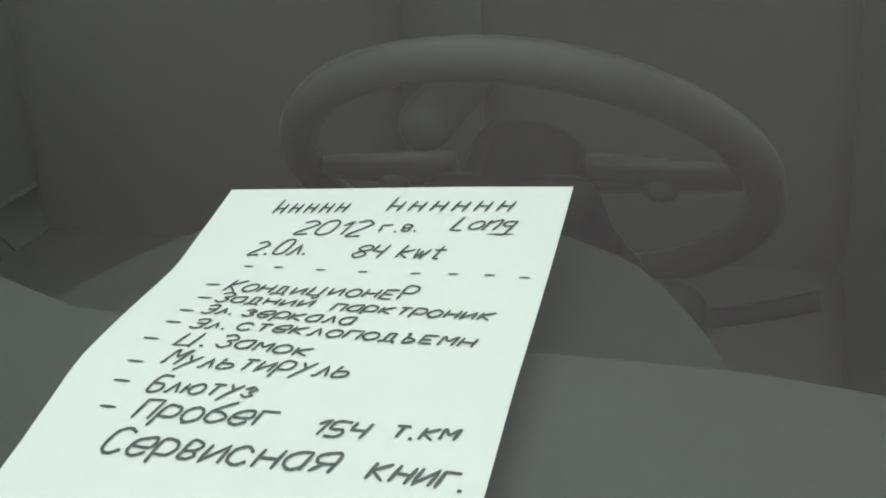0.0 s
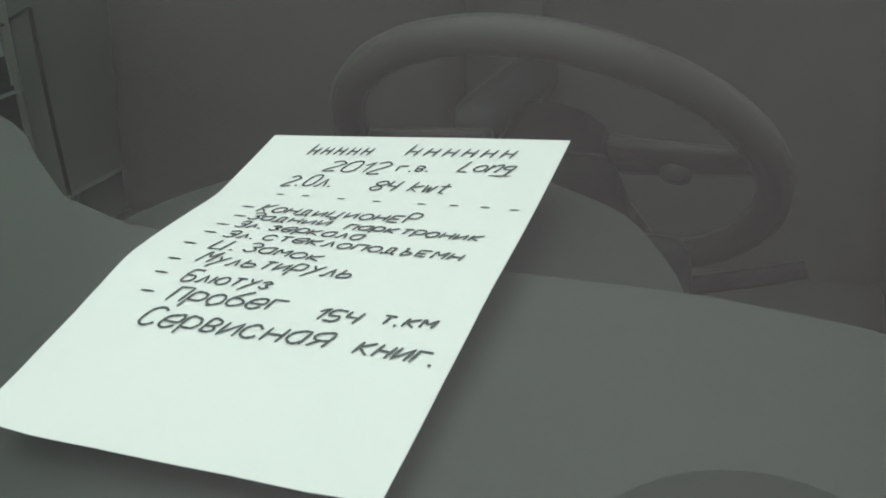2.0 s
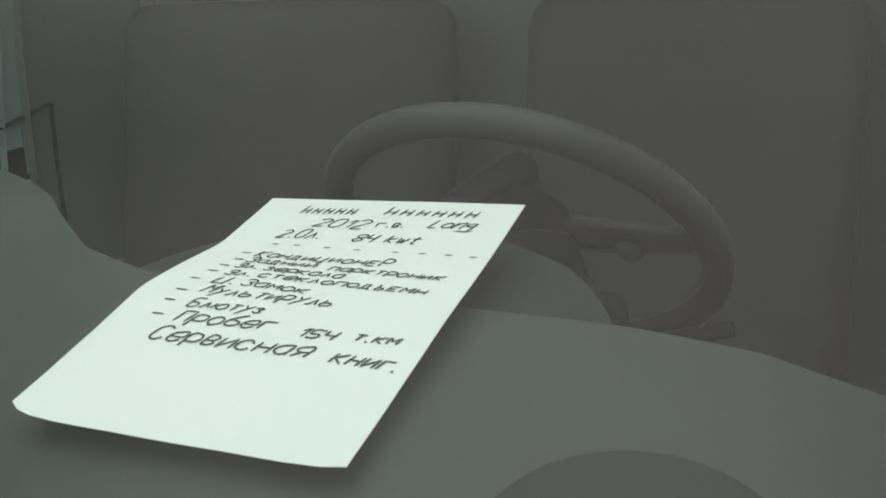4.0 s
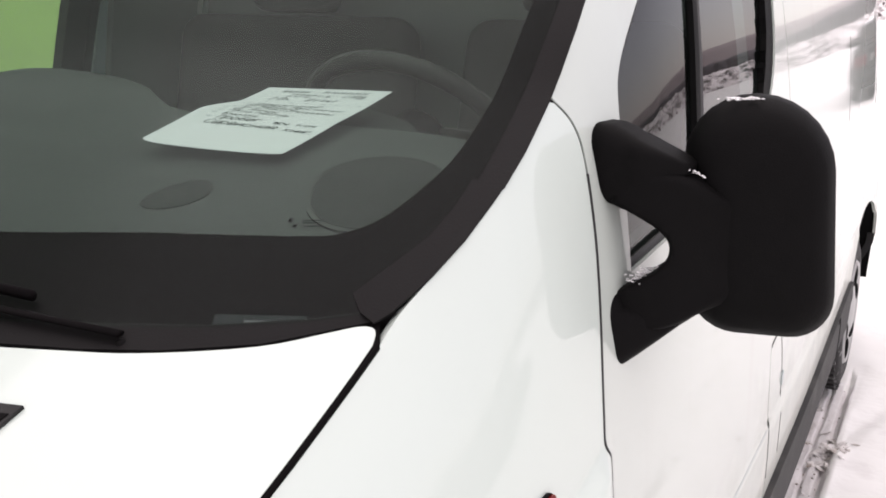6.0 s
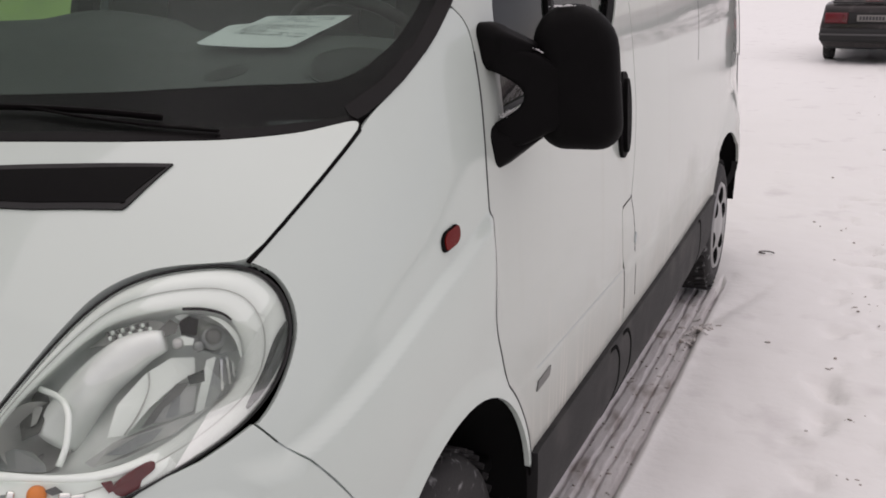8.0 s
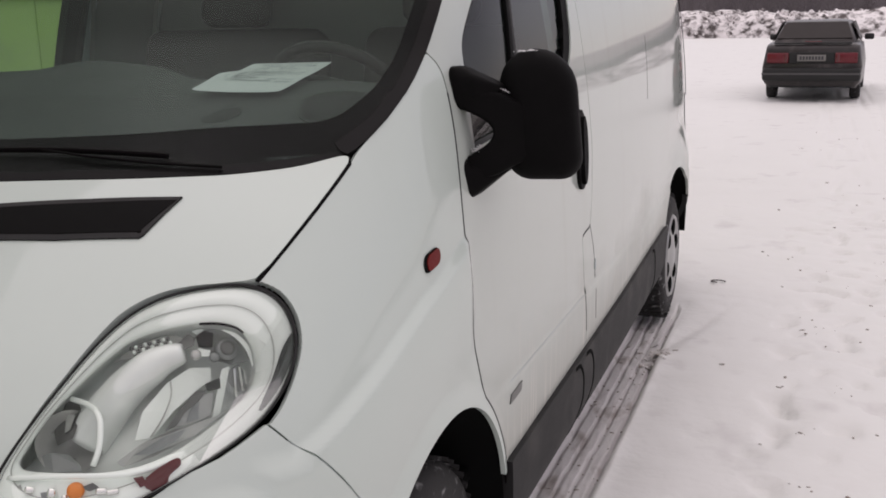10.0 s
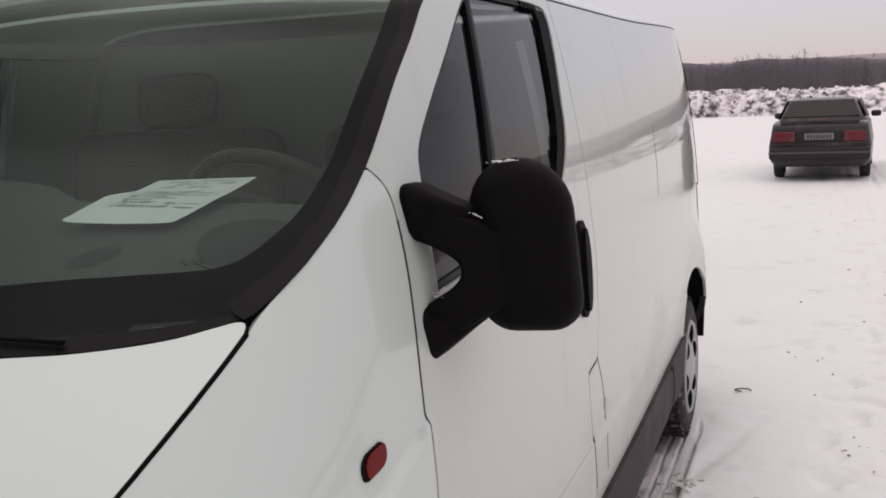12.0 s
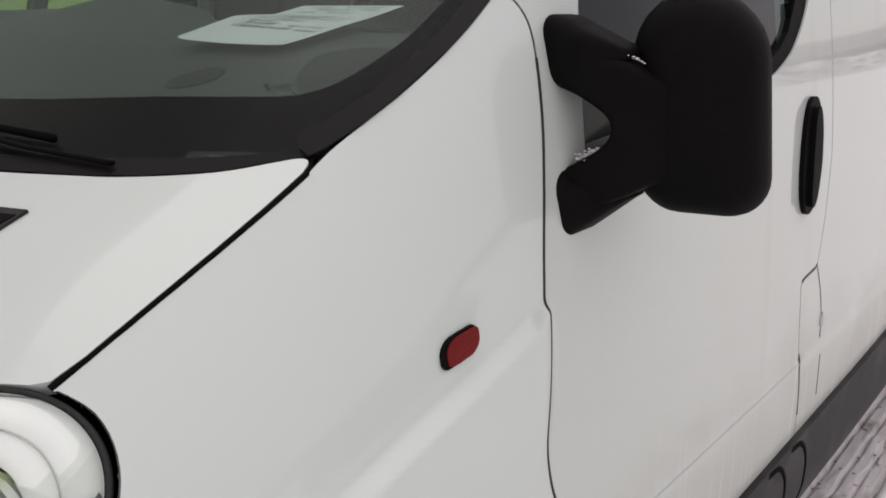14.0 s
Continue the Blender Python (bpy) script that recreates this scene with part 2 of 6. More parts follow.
def sheet(name, outlines, step, place, normal, material, parent, label="", lip=0.012, offset=0.0):
    """A panel: flat outlines cut into a fine grid and laid on a curved surface, with its edges turned inwards by lip."""
    verts, norms, faces, index = [], [], [], {}
    for outline in outlines:
        outline = [(float(a), float(b)) for a, b in outline]
        a0, a1 = min(p[0] for p in outline), max(p[0] for p in outline)
        b0, b1 = min(p[1] for p in outline), max(p[1] for p in outline)
        for i in range(math.floor(a0 / step), math.ceil(a1 / step)):
            strip = clip(clip(outline, 0, i * step, True), 0, (i + 1) * step, False)
            if len(strip) < 3:
                continue
            for j in range(math.floor(b0 / step), math.ceil(b1 / step)):
                cell = clip(clip(strip, 1, j * step, True), 1, (j + 1) * step, False)
                ring = []
                for a, b in cell:
                    key = (round(a, 5), round(b, 5))
                    if key not in index:
                        index[key] = len(verts)
                        nv = Vector(normal(a, b)).normalized()
                        verts.append(Vector(place(a, b)) + nv * offset)
                        norms.append(nv)
                    if index[key] not in ring:
                        ring.append(index[key])
                if len(ring) >= 3:
                    faces.append(ring)
    fixed = []
    for f in faces:
        c = sum(((verts[f[k]] - verts[f[0]]).cross(verts[f[(k + 1) % len(f)]] - verts[f[0]]) for k in range(len(f))), Vector())
        if c.length > 1e-9:
            fixed.append(f if c.dot(norms[f[0]]) > 0 else f[::-1])
    faces = fixed
    if lip:
        count = {}
        for f in faces:
            for a, b in zip(f, f[1:] + f[:1]):
                count[(a, b)] = count.get((a, b), 0) + 1
        for (a, b) in [e for e in count if (e[1], e[0]) not in count]:
            k = len(verts)
            side_n = (verts[b] - verts[a]).cross(norms[a]).normalized()
            verts += [verts[a].copy(), verts[b].copy(), verts[b] - norms[b] * lip, verts[a] - norms[a] * lip]
            norms += [side_n] * 4
            faces.append([k + 1, k, k + 3, k + 2])
    me = bpy.data.meshes.new(name)
    me.from_pydata([tuple(v) for v in verts], [], faces)
    me.validate()
    me.polygons.foreach_set("use_smooth", [True] * len(me.polygons))
    if len(me.vertices) == len(norms):
        me.normals_split_custom_set_from_vertices([tuple(q) for q in norms])
    me.materials.append(material)
    ob = new(name, me)
    if parent:
        ob.parent = parent
    if label:
        ob["label"] = label
    return ob


def box(w, d, h, at=(0, 0, 0), bevel=0.01, segments=2, turn=None):
    bm = bmesh.new()
    bmesh.ops.create_cube(bm, size=1, matrix=Matrix.Diagonal((w, d, h, 1)))
    if bevel:
        bmesh.ops.bevel(bm, geom=bm.edges[:], offset=min(bevel, 0.45 * min(w, d, h)), segments=segments, affect="EDGES", profile=0.5)
    bm.transform(Matrix.Translation(at) @ (turn or Matrix()))
    return bm


def loft(rings, caps=True, closed_ring=True):
    """Skins equal-length rings of points."""
    bm = bmesh.new()
    rows = [[bm.verts.new(p) for p in r] for r in rings]
    n = len(rows[0])
    for r, s in zip(rows, rows[1:]):
        for i in range(n if closed_ring else n - 1):
            bm.faces.new((r[i], r[(i + 1) % n], s[(i + 1) % n], s[i]))
    if caps:
        bm.faces.new(rows[0][::-1])
        bm.faces.new(rows[-1])
    bmesh.ops.recalc_face_normals(bm, faces=bm.faces[:])
    return bm


def tube(points, radius, sides=8, flat=1.0, up=(0, 0, 1)):
    """A tube along points; radius may be a number or one per point; flat squeezes it along up."""
    pts = [Vector(p) for p in points]
    rad = radius if isinstance(radius, (list, tuple)) else [radius] * len(pts)
    rings = []
    for i, p in enumerate(pts):
        d = (pts[min(i + 1, len(pts) - 1)] - pts[max(i - 1, 0)]).normalized()
        u = Vector(up) - d * d.dot(Vector(up))
        u = u.normalized() if u.length > 1e-4 else d.orthogonal().normalized()
        s = d.cross(u)
        rings.append([p + (s * math.cos(a) + u * flat * math.sin(a)) * rad[i] for a in [2 * math.pi * k / sides for k in range(sides)]])
    return loft(rings)


def lathe(profile, axis_at, axis="x", sides=48, closed=False):
    """Turns (along, radius) pairs round an axis through axis_at."""
    bm = bmesh.new()
    rows = []
    for k in range(sides):
        a = 2 * math.pi * k / sides
        row = []
        for s, r in profile:
            q = {"x": (s, r * math.cos(a), r * math.sin(a)), "z": (r * math.cos(a), r * math.sin(a), s), "y": (r * math.cos(a), s, r * math.sin(a))}[axis]
            row.append(bm.verts.new(Vector(axis_at) + Vector(q)))
        rows.append(row)
    m = len(profile)
    for k in range(sides):
        a, b = rows[k], rows[(k + 1) % sides]
        for i in range(m if closed else m - 1):
            bm.faces.new((a[i], a[(i + 1) % m], b[(i + 1) % m], b[i]))
    bmesh.ops.recalc_face_normals(bm, faces=bm.faces[:])
    return bm


def facing(bm, out):
    """Turns an open skin so that it faces the way out."""
    bm.normal_update()
    if sum(f.normal.dot(out) * f.calc_area() for f in bm.faces) < 0:
        bmesh.ops.reverse_faces(bm, faces=bm.faces[:])
    return bm


def join(*bms):
    out = bmesh.new()
    for b in bms:
        me = bpy.data.meshes.new("tmp")
        b.to_mesh(me)
        b.free()
        out.from_mesh(me)
        bpy.data.meshes.remove(me)
    return out


def rounded(cx, cy, w, h, r, n=5):
    """Outline of a rounded rectangle."""
    out = []
    for sx, sy, a0 in ((1, 1, 0), (-1, 1, 90), (-1, -1, 180), (1, -1, 270)):
        for k in range(n + 1):
            a = radians(a0 + 90 * k / n)
            out.append((cx + sx * (w / 2 - r) + r * math.cos(a), cy + sy * (h / 2 - r) + r * math.sin(a)))
    return out


# ---- the van: its outer skin ----
# y runs from the nose backwards, x to the driver's side; the front axle stands at y = -0.03, the rear one at y = 3.45.
FRONT_AXLE, REAR_AXLE, HUB_Z, TYRE_R = -0.03, 3.46, 0.328, 0.332
EDGE_Z = ((-.86, .86), (-.70, 1.03), (-.484, 1.188), (-.169, 1.351), (.122, 1.527), (.20, 1.597), (.273, 1.66), (.368, 1.733), (.453, 1.803), (.54, 1.843), (.65, 1.866), (.85, 1.874), (1.2, 1.878), (2.4, 1.894), (4.2, 1.945), (4.34, 1.93))
EDGE_X = ((-.86, .55), (-.70, .70), (-.484, .790), (-.41, .804), (-.31, .8135), (-.20, .8195), (-.155, .8225), (-.106, .8325), (-.06, .843), (0, .851), (.06, .854), (.122, .852), (.20, .850), (.273, .845), (.368, .838), (.453, .830), (.56, .826), (.8, .824), (1.2, .824), (2.4, .822), (3.6, .81), (4.0, .79), (4.34, .74))
WIDE_X = ((-.86, .62), (-.75, .78), (-.6, .885), (-.47, .93), (-.3, .948), (0, .955), (1.6, .955), (2.6, .945), (3.5, .928), (4.0, .899), (4.34, .865))
CROWN = ((-.86, .06), (-.4, .055), (-.15, .04), (.1, .04), (.5, .05), (1.0, .055), (1.5, .075), (4.34, .07))
ARCHES = ((-.07, .42, .383), (3.42, .42, .39))


def side_x(y, z):
    """Half the van's width at a place on its flank."""
    zs, x1, xs = curve(EDGE_Z, y), curve(WIDE_X, y), curve(EDGE_X, y)
    if z < 0.75:
        x = x1 - 0.02 * ((0.75 - z) / 0.5) ** 2
    else:
        x = x1 - (x1 - xs) * ((z - 0.75) / max(zs - 0.75, 0.05)) ** 2.5
    # the shoulder line that runs down over the wing
    d = z - (1.103 + 0.305 * y)
    x += 0.018 * (1 - smoothstep(-0.013, 0.012, d)) * smoothstep(-0.32, -0.03, d) * (1 - smoothstep(0.07, 0.14, y))
    # the low line along doors and flank
    x += 0.006 * (1 - smoothstep(-0.008, 0.008, z - 0.73)) * smoothstep(0.2, 0.4, y)
    # the hip over the rear wheel
    x += 0.046 * math.exp(-((y - 3.80) / .40) ** 2) * (1 - smoothstep(0.80, 1.03, z))
    # the tail draws in towards its foot
    x -= 0.06 * smoothstep(3.9, 4.34, y) * min(max((0.80 - z) / 0.35, 0), 1)
    # the flared lips of the wheel arches
    for cy, cz, r in ARCHES:
        q = math.hypot(y - cy, z - cz) - r
        if q < 0.12:
            x += (0.010 if cy < 1 else 0.004) * (1 - smoothstep(0.0, 0.06, q))
    return x


def top_z(x, y):
    """Height of bonnet, windscreen and roof."""
    return curve(EDGE_Z, y) + curve(CROWN, y) * (1 - min(abs(x) / max(curve(EDGE_X, y), 0.1), 1.3) ** (2.5 + 5.5 * smoothstep(.85, 1.45, y)))


def flank(sg):
    """Place and normal functions on the flank of side sg."""
    e = 0.003
    return (lambda y, z: (sg * side_x(y, z), y, z),
            lambda y, z: (sg, -(side_x(y + e, z) - side_x(y - e, z)) / (2 * e), -(side_x(y, z + e) - side_x(y, z - e)) / (2 * e)))


def over(x, y):
    return (x, y, top_z(x, y))


def over_n(x, y):
    e = 0.003
    return (-(top_z(x + e, y) - top_z(x - e, y)) / (2 * e), -(top_z(x, y + e) - top_z(x, y - e)) / (2 * e), 1)


def xy(points):
    return [(p[0], p[1]) for p in points]


def seam(name, line, parent, width=0.014, depth=0.006, material=RUBBER, label=""):
    """A strip of dark seal lying in the gap along a line of (place, normal) pairs."""
    bm = bmesh.new()
    last = None
    pts = [(Vector(p), Vector(n).normalized()) for p, n in line]
    for i, (p, n) in enumerate(pts):
        d = (pts[min(i + 1, len(pts) - 1)][0] - pts[max(i - 1, 0)][0]).normalized()
        s = d.cross(n).normalized() * width / 2
        row = [bm.verts.new(p - n * (depth + 0.004) - s), bm.verts.new(p - n * depth - s), bm.verts.new(p - n * depth + s), bm.verts.new(p - n * (depth + 0.004) + s)]
        if last:
            for k in range(4):
                bm.faces.new((last[k], last[(k + 1) % 4], row[(k + 1) % 4], row[k]))
        last = row
    bmesh.ops.recalc_face_normals(bm, faces=bm.faces[:])
    return part(name, bm, material, parent, label)


def arc(cy, cz, r, a0, a1, n=16):
    return [(cy + r * math.cos(radians(a0 + (a1 - a0) * k / n)), cz + r * math.sin(radians(a0 + (a1 - a0) * k / n))) for k in range(n + 1)]


van = thing("van", "white panel van parked on snow with black door mirrors", "van")

DOOR_FRONT = xy(spline([(.122, 1.527), (.150, 1.500), (.160, 1.46), (.152, 1.37), (.136, 1.285), (.121, 1.21), (.1125, 1.150), (.112, 1.138), (.117, 1.127), (.117, 1.112), (.106, 1.05), (.094, .968), (.110, .905), (.134, .850), (.171, .765)], 4))
DOOR_LOW = xy(spline([(.171, .765), (.23, .705), (.285, .62), (.315, .55), (.325, .485)], 4))
DOOR_REAR = [(1.33, 1.876), (1.33, 1.80), (1.332, 1.434), (1.335, 1.18), (1.305, 1.03), (1.274, .938), (1.262, .930), (1.168, .922), (1.162, .912), (1.180, .80), (1.196, .735), (1.189, .722), (1.205, .66), (1.212, .549)]
WIN_FRONT = xy(spline([(.234, 1.313), (.241, 1.38), (.252, 1.455), (.266, 1.52), (.281, 1.548), (.305, 1.573), (.341, 1.603), (.42, 1.666), (.511, 1.734), (.583, 1.785), (.64, 1.820), (.69, 1.840), (.74, 1.847)], 3))
WIN_REAR = xy(spline([(1.06, 1.851), (1.22, 1.849), (1.270, 1.838), (1.284, 1.80), (1.256, 1.71), (1.221, 1.61), (1.206, 1.55), (1.174, 1.495), (1.122, 1.445), (1.06, 1.405), (.981, 1.377), (.926, 1.366)], 3))
GLASS_REAR = [(1.06, 1.851), (1.19, 1.838), (1.205, 1.81), (1.188, 1.747), (1.160, 1.63), (1.142, 1.565), (1.105, 1.500), (1.055, 1.445), (1.0, 1.415), (.955, 1.400), (.92, 1.366)]
WINDOW = WIN_FRONT + WIN_REAR + [(.70, 1.352), (.40, 1.325)]


def sill_top(y):
    return 0.530 + 0.0145 * y


def shrink(pts, gap):
    """Moves a closed outline inwards by gap."""
    area = sum(a[0] * b[1] - b[0] * a[1] for a, b in zip(pts, pts[1:] + pts[:1]))
    s = 1 if area > 0 else -1
    out = []
    for i, p in enumerate(pts):
        a, b = pts[i - 1], pts[(i + 1) % len(pts)]
        dx, dy = b[0] - a[0], b[1] - a[1]
        k = math.hypot(dx, dy) or 1
        out.append((p[0] - s * gap * dy / k, p[1] + s * gap * dx / k))
    return out


def build_flank(sg):
    place, normal = flank(sg)
    # wing between bonnet, door, wheel arch and lamp
    lamp_side = xy(spline([(-.578, .986), (-.548, 1.008), (-.510, 1.045), (-.474, 1.09), (-.459, 1.13), (-.462, 1.165), (-.483, 1.188)], 4))
    bonnet_line = [(y, curve(EDGE_Z, y) - .002 * (1 - smoothstep(-.20, -.16, y))) for y in np.linspace(-.483, .118, 40)]
    fy, fz, fr = ARCHES[0]
    arch_line = arc(fy, fz, fr, 14, 142, 22)
    wing_outline = lamp_side[:-1] + bonnet_line + DOOR_FRONT[1:] + [(p[0] - .004, p[1]) for p in DOOR_LOW[1:] if p[1] > .50] + arch_line + [(-.40, .752), (-.47, .835), (-.525, .908), (-.56, .955)]
    sheet("wing", [shrink(wing_outline, 0.0016)], 0.0055, place, normal, PAINT, van)
    # door skin below and round the window
    low = [(a + .0025, b) for a, b in DOOR_FRONT[::-1]]
    skin_low = [(1.33, 1.335)] + [(1.3325, 1.40)] + DOOR_REAR[3:] + [(1.2, sill_top(1.2) + .002), (.8, sill_top(.8) + .002), (.5, sill_top(.5) + .002), (.33, sill_top(.33) + .002)] + [p for p in DOOR_LOW[::-1] if p[1] > sill_top(.33) + .006] + low
    cut = next(i for i, p in enumerate(skin_low) if p == low[0])
    belt = [q for q in low if q[1] < 1.313]
    skin_low = skin_low[:cut] + belt + [(.142, 1.313), (.234, 1.313), (.40, 1.325), (.70, 1.352)] + [p for p in WIN_REAR[::-1] if p[1] < 1.55] + [(1.206, 1.55), (1.332, 1.55)]
    skin_low = [p for p in skin_low if p != (1.33, 1.335)]
    rim_y = np.linspace(.124, 1.30, 40)
    brow = [(y, curve(EDGE_Z, y)) for y in rim_y]
    rear_rim = [p for p in WIN_REAR if p[1] >= 1.551]
    frame_front = [(.142, 1.313)] + [q for q in low if q[1] >= 1.313][:-1] + [p for p in brow if p[0] < .74] + [(.74, curve(EDGE_Z, .74))] + WIN_FRONT[::-1]
    frame_top = [(.74, curve(EDGE_Z, .74))] + [p for p in brow if .74 < p[0] < 1.06] + [(1.06, curve(EDGE_Z, 1.06)), (1.06, 1.851), (.74, 1.847)]
    frame_rear = [(1.06, curve(EDGE_Z, 1.06))] + [p for p in brow if p[0] > 1.06] + [(1.33, 1.876), (1.33, 1.80), (1.332, 1.55), (1.206, 1.55)] + rear_rim[::-1]
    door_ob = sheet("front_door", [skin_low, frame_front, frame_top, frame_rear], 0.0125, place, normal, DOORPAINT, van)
    # door glass, the quarter light's bar and the black rubber round the opening
    sheet("door_window", [WINDOW], 0.05, place, normal, SIDEGLASS, door_ob, lip=0.004, offset=-0.014).visible_shadow = False
    ring = WINDOW + WINDOW[:1]
    seam("window_seal", [(place(y, z), normal(y, z)) for y, z in ring], door_ob, 0.022, 0.006)
    sheet("window_rear_trim", [WIN_REAR + GLASS_REAR[::-1]], 0.03, place, normal, BLACK, door_ob, offset=-0.004)
    bar = [(.672, 1.834), (.694, 1.842), (.650, 1.684), (.603, 1.499), (.561, 1.340), (.541, 1.336), (.580, 1.503), (.628, 1.683)]
    guide = [(.695, 1.842), (.716, 1.845), (.674, 1.684), (.631, 1.499), (.590, 1.342), (.562, 1.340), (.604, 1.499), (.651, 1.684)]
    sheet("window_guide", [guide], 0.03, place, normal, TRIM, door_ob, offset=-0.009)
    sheet("quarter_light_bar", [bar], 0.03, place, normal, BLACK, door_ob, offset=-0.006)
    # handle: a tall black pull with a recess
    grip = xy(spline([(1.186, 1.312), (1.214, 1.290), (1.232, 1.235), (1.232, 1.17), (1.205, 1.10), (1.160, 1.074), (1.128, 1.080), (1.108, 1.115), (1.106, 1.18), (1.122, 1.255), (1.150, 1.302)], 4, True))
    handle = sheet("door_handle", [grip], 0.015, place, normal, BLACK, door_ob, "tall black plastic pull handle", offset=0.010, lip=0.014)
    pull = xy(spline([(1.176, 1.292), (1.193, 1.25), (1.188, 1.18), (1.170, 1.115), (1.146, 1.090), (1.130, 1.105), (1.133, 1.18), (1.150, 1.27)], 4, True))
    sheet("grip_bar", [pull], 0.012, place, normal, BLACK, handle, offset=0.022, lip=0.012)
    # seams
    for line, nm in ((DOOR_FRONT, "door_seam"), (DOOR_LOW, "door_seam"), (DOOR_REAR, "door_seam")):
        seam(nm, [(place(y, z), normal(y, z)) for y, z in line], van, 0.016, 0.0018 if line is not DOOR_REAR else 0.004, FRIT if line is not DOOR_REAR else PILLAR)
    # flush dark strips laid over the front door's gap paint its shade
    low = [p for p in DOOR_FRONT if p[1] < 1.45]
    seam("door_gap_shade", [(place(y, z), normal(y, z)) for y, z in low], van, 0.005, -0.0006, RUBBER)
    seam("door_gap_shade", [(place(y - .002, z), normal(y - .002, z)) for y, z in DOOR_LOW if z > .50], van, 0.0055, -0.0006, RUBBER)
    seam("wing_seam", [(place(y, z), normal(y, z)) for y, z in [(-.56, .955), (-.525, .908), (-.47, .835), (-.40, .752)]], van, 0.014, 0.003, PILLAR)
    # flank behind the door
    ry, rz, rr = ARCHES[1]
    rear_arch = arc(ry, rz, rr, 30, 158, 24)
    back = [(y, curve(EDGE_Z, y)) for y in np.linspace(4.30, 1.336, 30)]
    flank_outline = [(p[0] + .005, p[1]) for p in DOOR_REAR] + [(1.8, sill_top(1.8) + .002), (2.6, sill_top(2.6) + .002)] + rear_arch[::-1] + [(3.80, .586), (4.32, .60), (4.33, 1.2)] + back
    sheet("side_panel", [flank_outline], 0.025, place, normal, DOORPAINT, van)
    sheet("rear_bumper_corner", [arc(ry, rz, rr, 2, 29, 6) + [(4.0, .583), (4.325, .594), (4.325, .33), (3.87, .34)]], 0.04, lambda y, z: (sg * (side_x(y, z) - .09 * max(0, (.575 - z) / .2) ** 1.4), y, z), normal, TRIM, van, "dark plastic end of the rear bumper", offset=-0.003, lip=0.03)
    fl = 0.0006
    for line in ([(1.168, .922), (1.20, .926), (1.262, .931), (1.274, .938)], [(1.196, .735), (1.189, .722), (1.205, .66), (1.214, .60)]):
        seam("door_edge_gap", [(place(y, z), normal(y, z)) for y, z in line], van, 0.006, -fl, RUBBER)
    for line in ([(1.274, .935), (1.318, .865), (1.345, .80), (1.352, .785), (1.349, .70), (1.358, .60)], [(2.50, 1.24), (2.54, 1.36), (2.56, 1.50)]):
        seam("panel_line", [(place(y, z), normal(y, z)) for y, z in xy(spline(line, 3))], van, 0.0035, -fl, TRIM)
    # a thin grey line paints the shading of the low crease
    fold = [(y, .7285) for y in np.linspace(.36, 1.18, 12)]
    for line in (fold, [(y, .7285) for y in np.linspace(1.215, 3.03, 20)]):
        seam("crease_shading", [(place(y, z), normal(y, z)) for y, z in line], van, 0.0024, -0.0004, PILLAR)
    # sill moulding in black plastic with two jacking caps
    sill = [(.335, .46), (.33, sill_top(.33)), (1.2, sill_top(1.2)), (2.0, sill_top(2.0)), (3.04, sill_top(3.04)), (3.02, .40), (2.98, .25), (2.0, .175), (1.0, .170), (.42, .19), (.36, .33)]
    def tucked(y, z):
        return (sg * (side_x(y, z) - .075 * max(0, (.40 - z) / .20) ** 1.6), y, z)

    def tucked_n(y, z):
        return (sg, 0, -.75 * min(max(0, (.40 - z) / .20), 1) + .02)

    sheet("sill_moulding", [sill], 0.03, tucked, tucked_n, TRIM, van, "grey-black plastic sill moulding with dried dirt", offset=0.014, lip=0.05)
    for c in (1.10, 1.25, 2.64):
        seam("sill_cap_line", [(tucked(y, z), tucked_n(y, z)) for y, z in xy(spline([(c - .09, sill_top(c) - .012), (c - .02, sill_top(c) - .022), (c + .035, .475), (c + .05, .41), (c + .035, .33), (c + .01, .28)], 4))], van, 0.013, -0.0155, DARKHOLE)
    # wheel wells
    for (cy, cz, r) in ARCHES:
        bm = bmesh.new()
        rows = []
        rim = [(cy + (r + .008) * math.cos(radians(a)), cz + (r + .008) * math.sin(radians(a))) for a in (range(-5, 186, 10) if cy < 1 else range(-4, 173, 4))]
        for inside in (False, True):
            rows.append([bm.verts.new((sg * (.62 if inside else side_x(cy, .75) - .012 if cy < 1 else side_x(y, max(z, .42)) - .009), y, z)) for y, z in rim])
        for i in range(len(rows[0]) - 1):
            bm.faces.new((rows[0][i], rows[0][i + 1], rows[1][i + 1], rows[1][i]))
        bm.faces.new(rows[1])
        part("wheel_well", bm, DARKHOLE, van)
    # bumper corner below the lamp
    corner = [(-.581, .9875), (-.5612, .9545), (-.5265, .907), (-.4715, .834), (-.4015, .751), (-.372, .672), (-.425, .55), (-.44, .42), (-.62, .40), (-.74, .55), (-.765, .70), (-.76, .86), (-.755, .910), (-.70, .944), (-.652, .9585)]
    sheet("bumper_corner", [corner], 0.025, place, normal, PAINT, van)
    # red side repeater
    rep = [(-.061 + .028 * math.copysign(abs(math.cos(a)) ** .6, math.cos(a)), 1.132 + .3 * (.028 * math.cos(a)) + .0148 * math.copysign(abs(math.sin(a)) ** .7, math.sin(a))) for a in [2 * math.pi * k / 28 for k in range(28)]]
    base = [(-.056 + (p[0] + .055) * 1.10, 1.132 + (p[1] - 1.132) * 1.14) for p in rep]
    rep_base = sheet("side_repeater", [base], 0.01, place, normal, BLACK, van, "red side repeater lamp in a black surround", offset=0.004, lip=0.006)
    sheet("lens", [[(p[0] + .003, p[1]) for p in rep]], 0.008, place, normal, REDLENS, rep_base, "red plastic lens", offset=0.0060, lip=0.005)
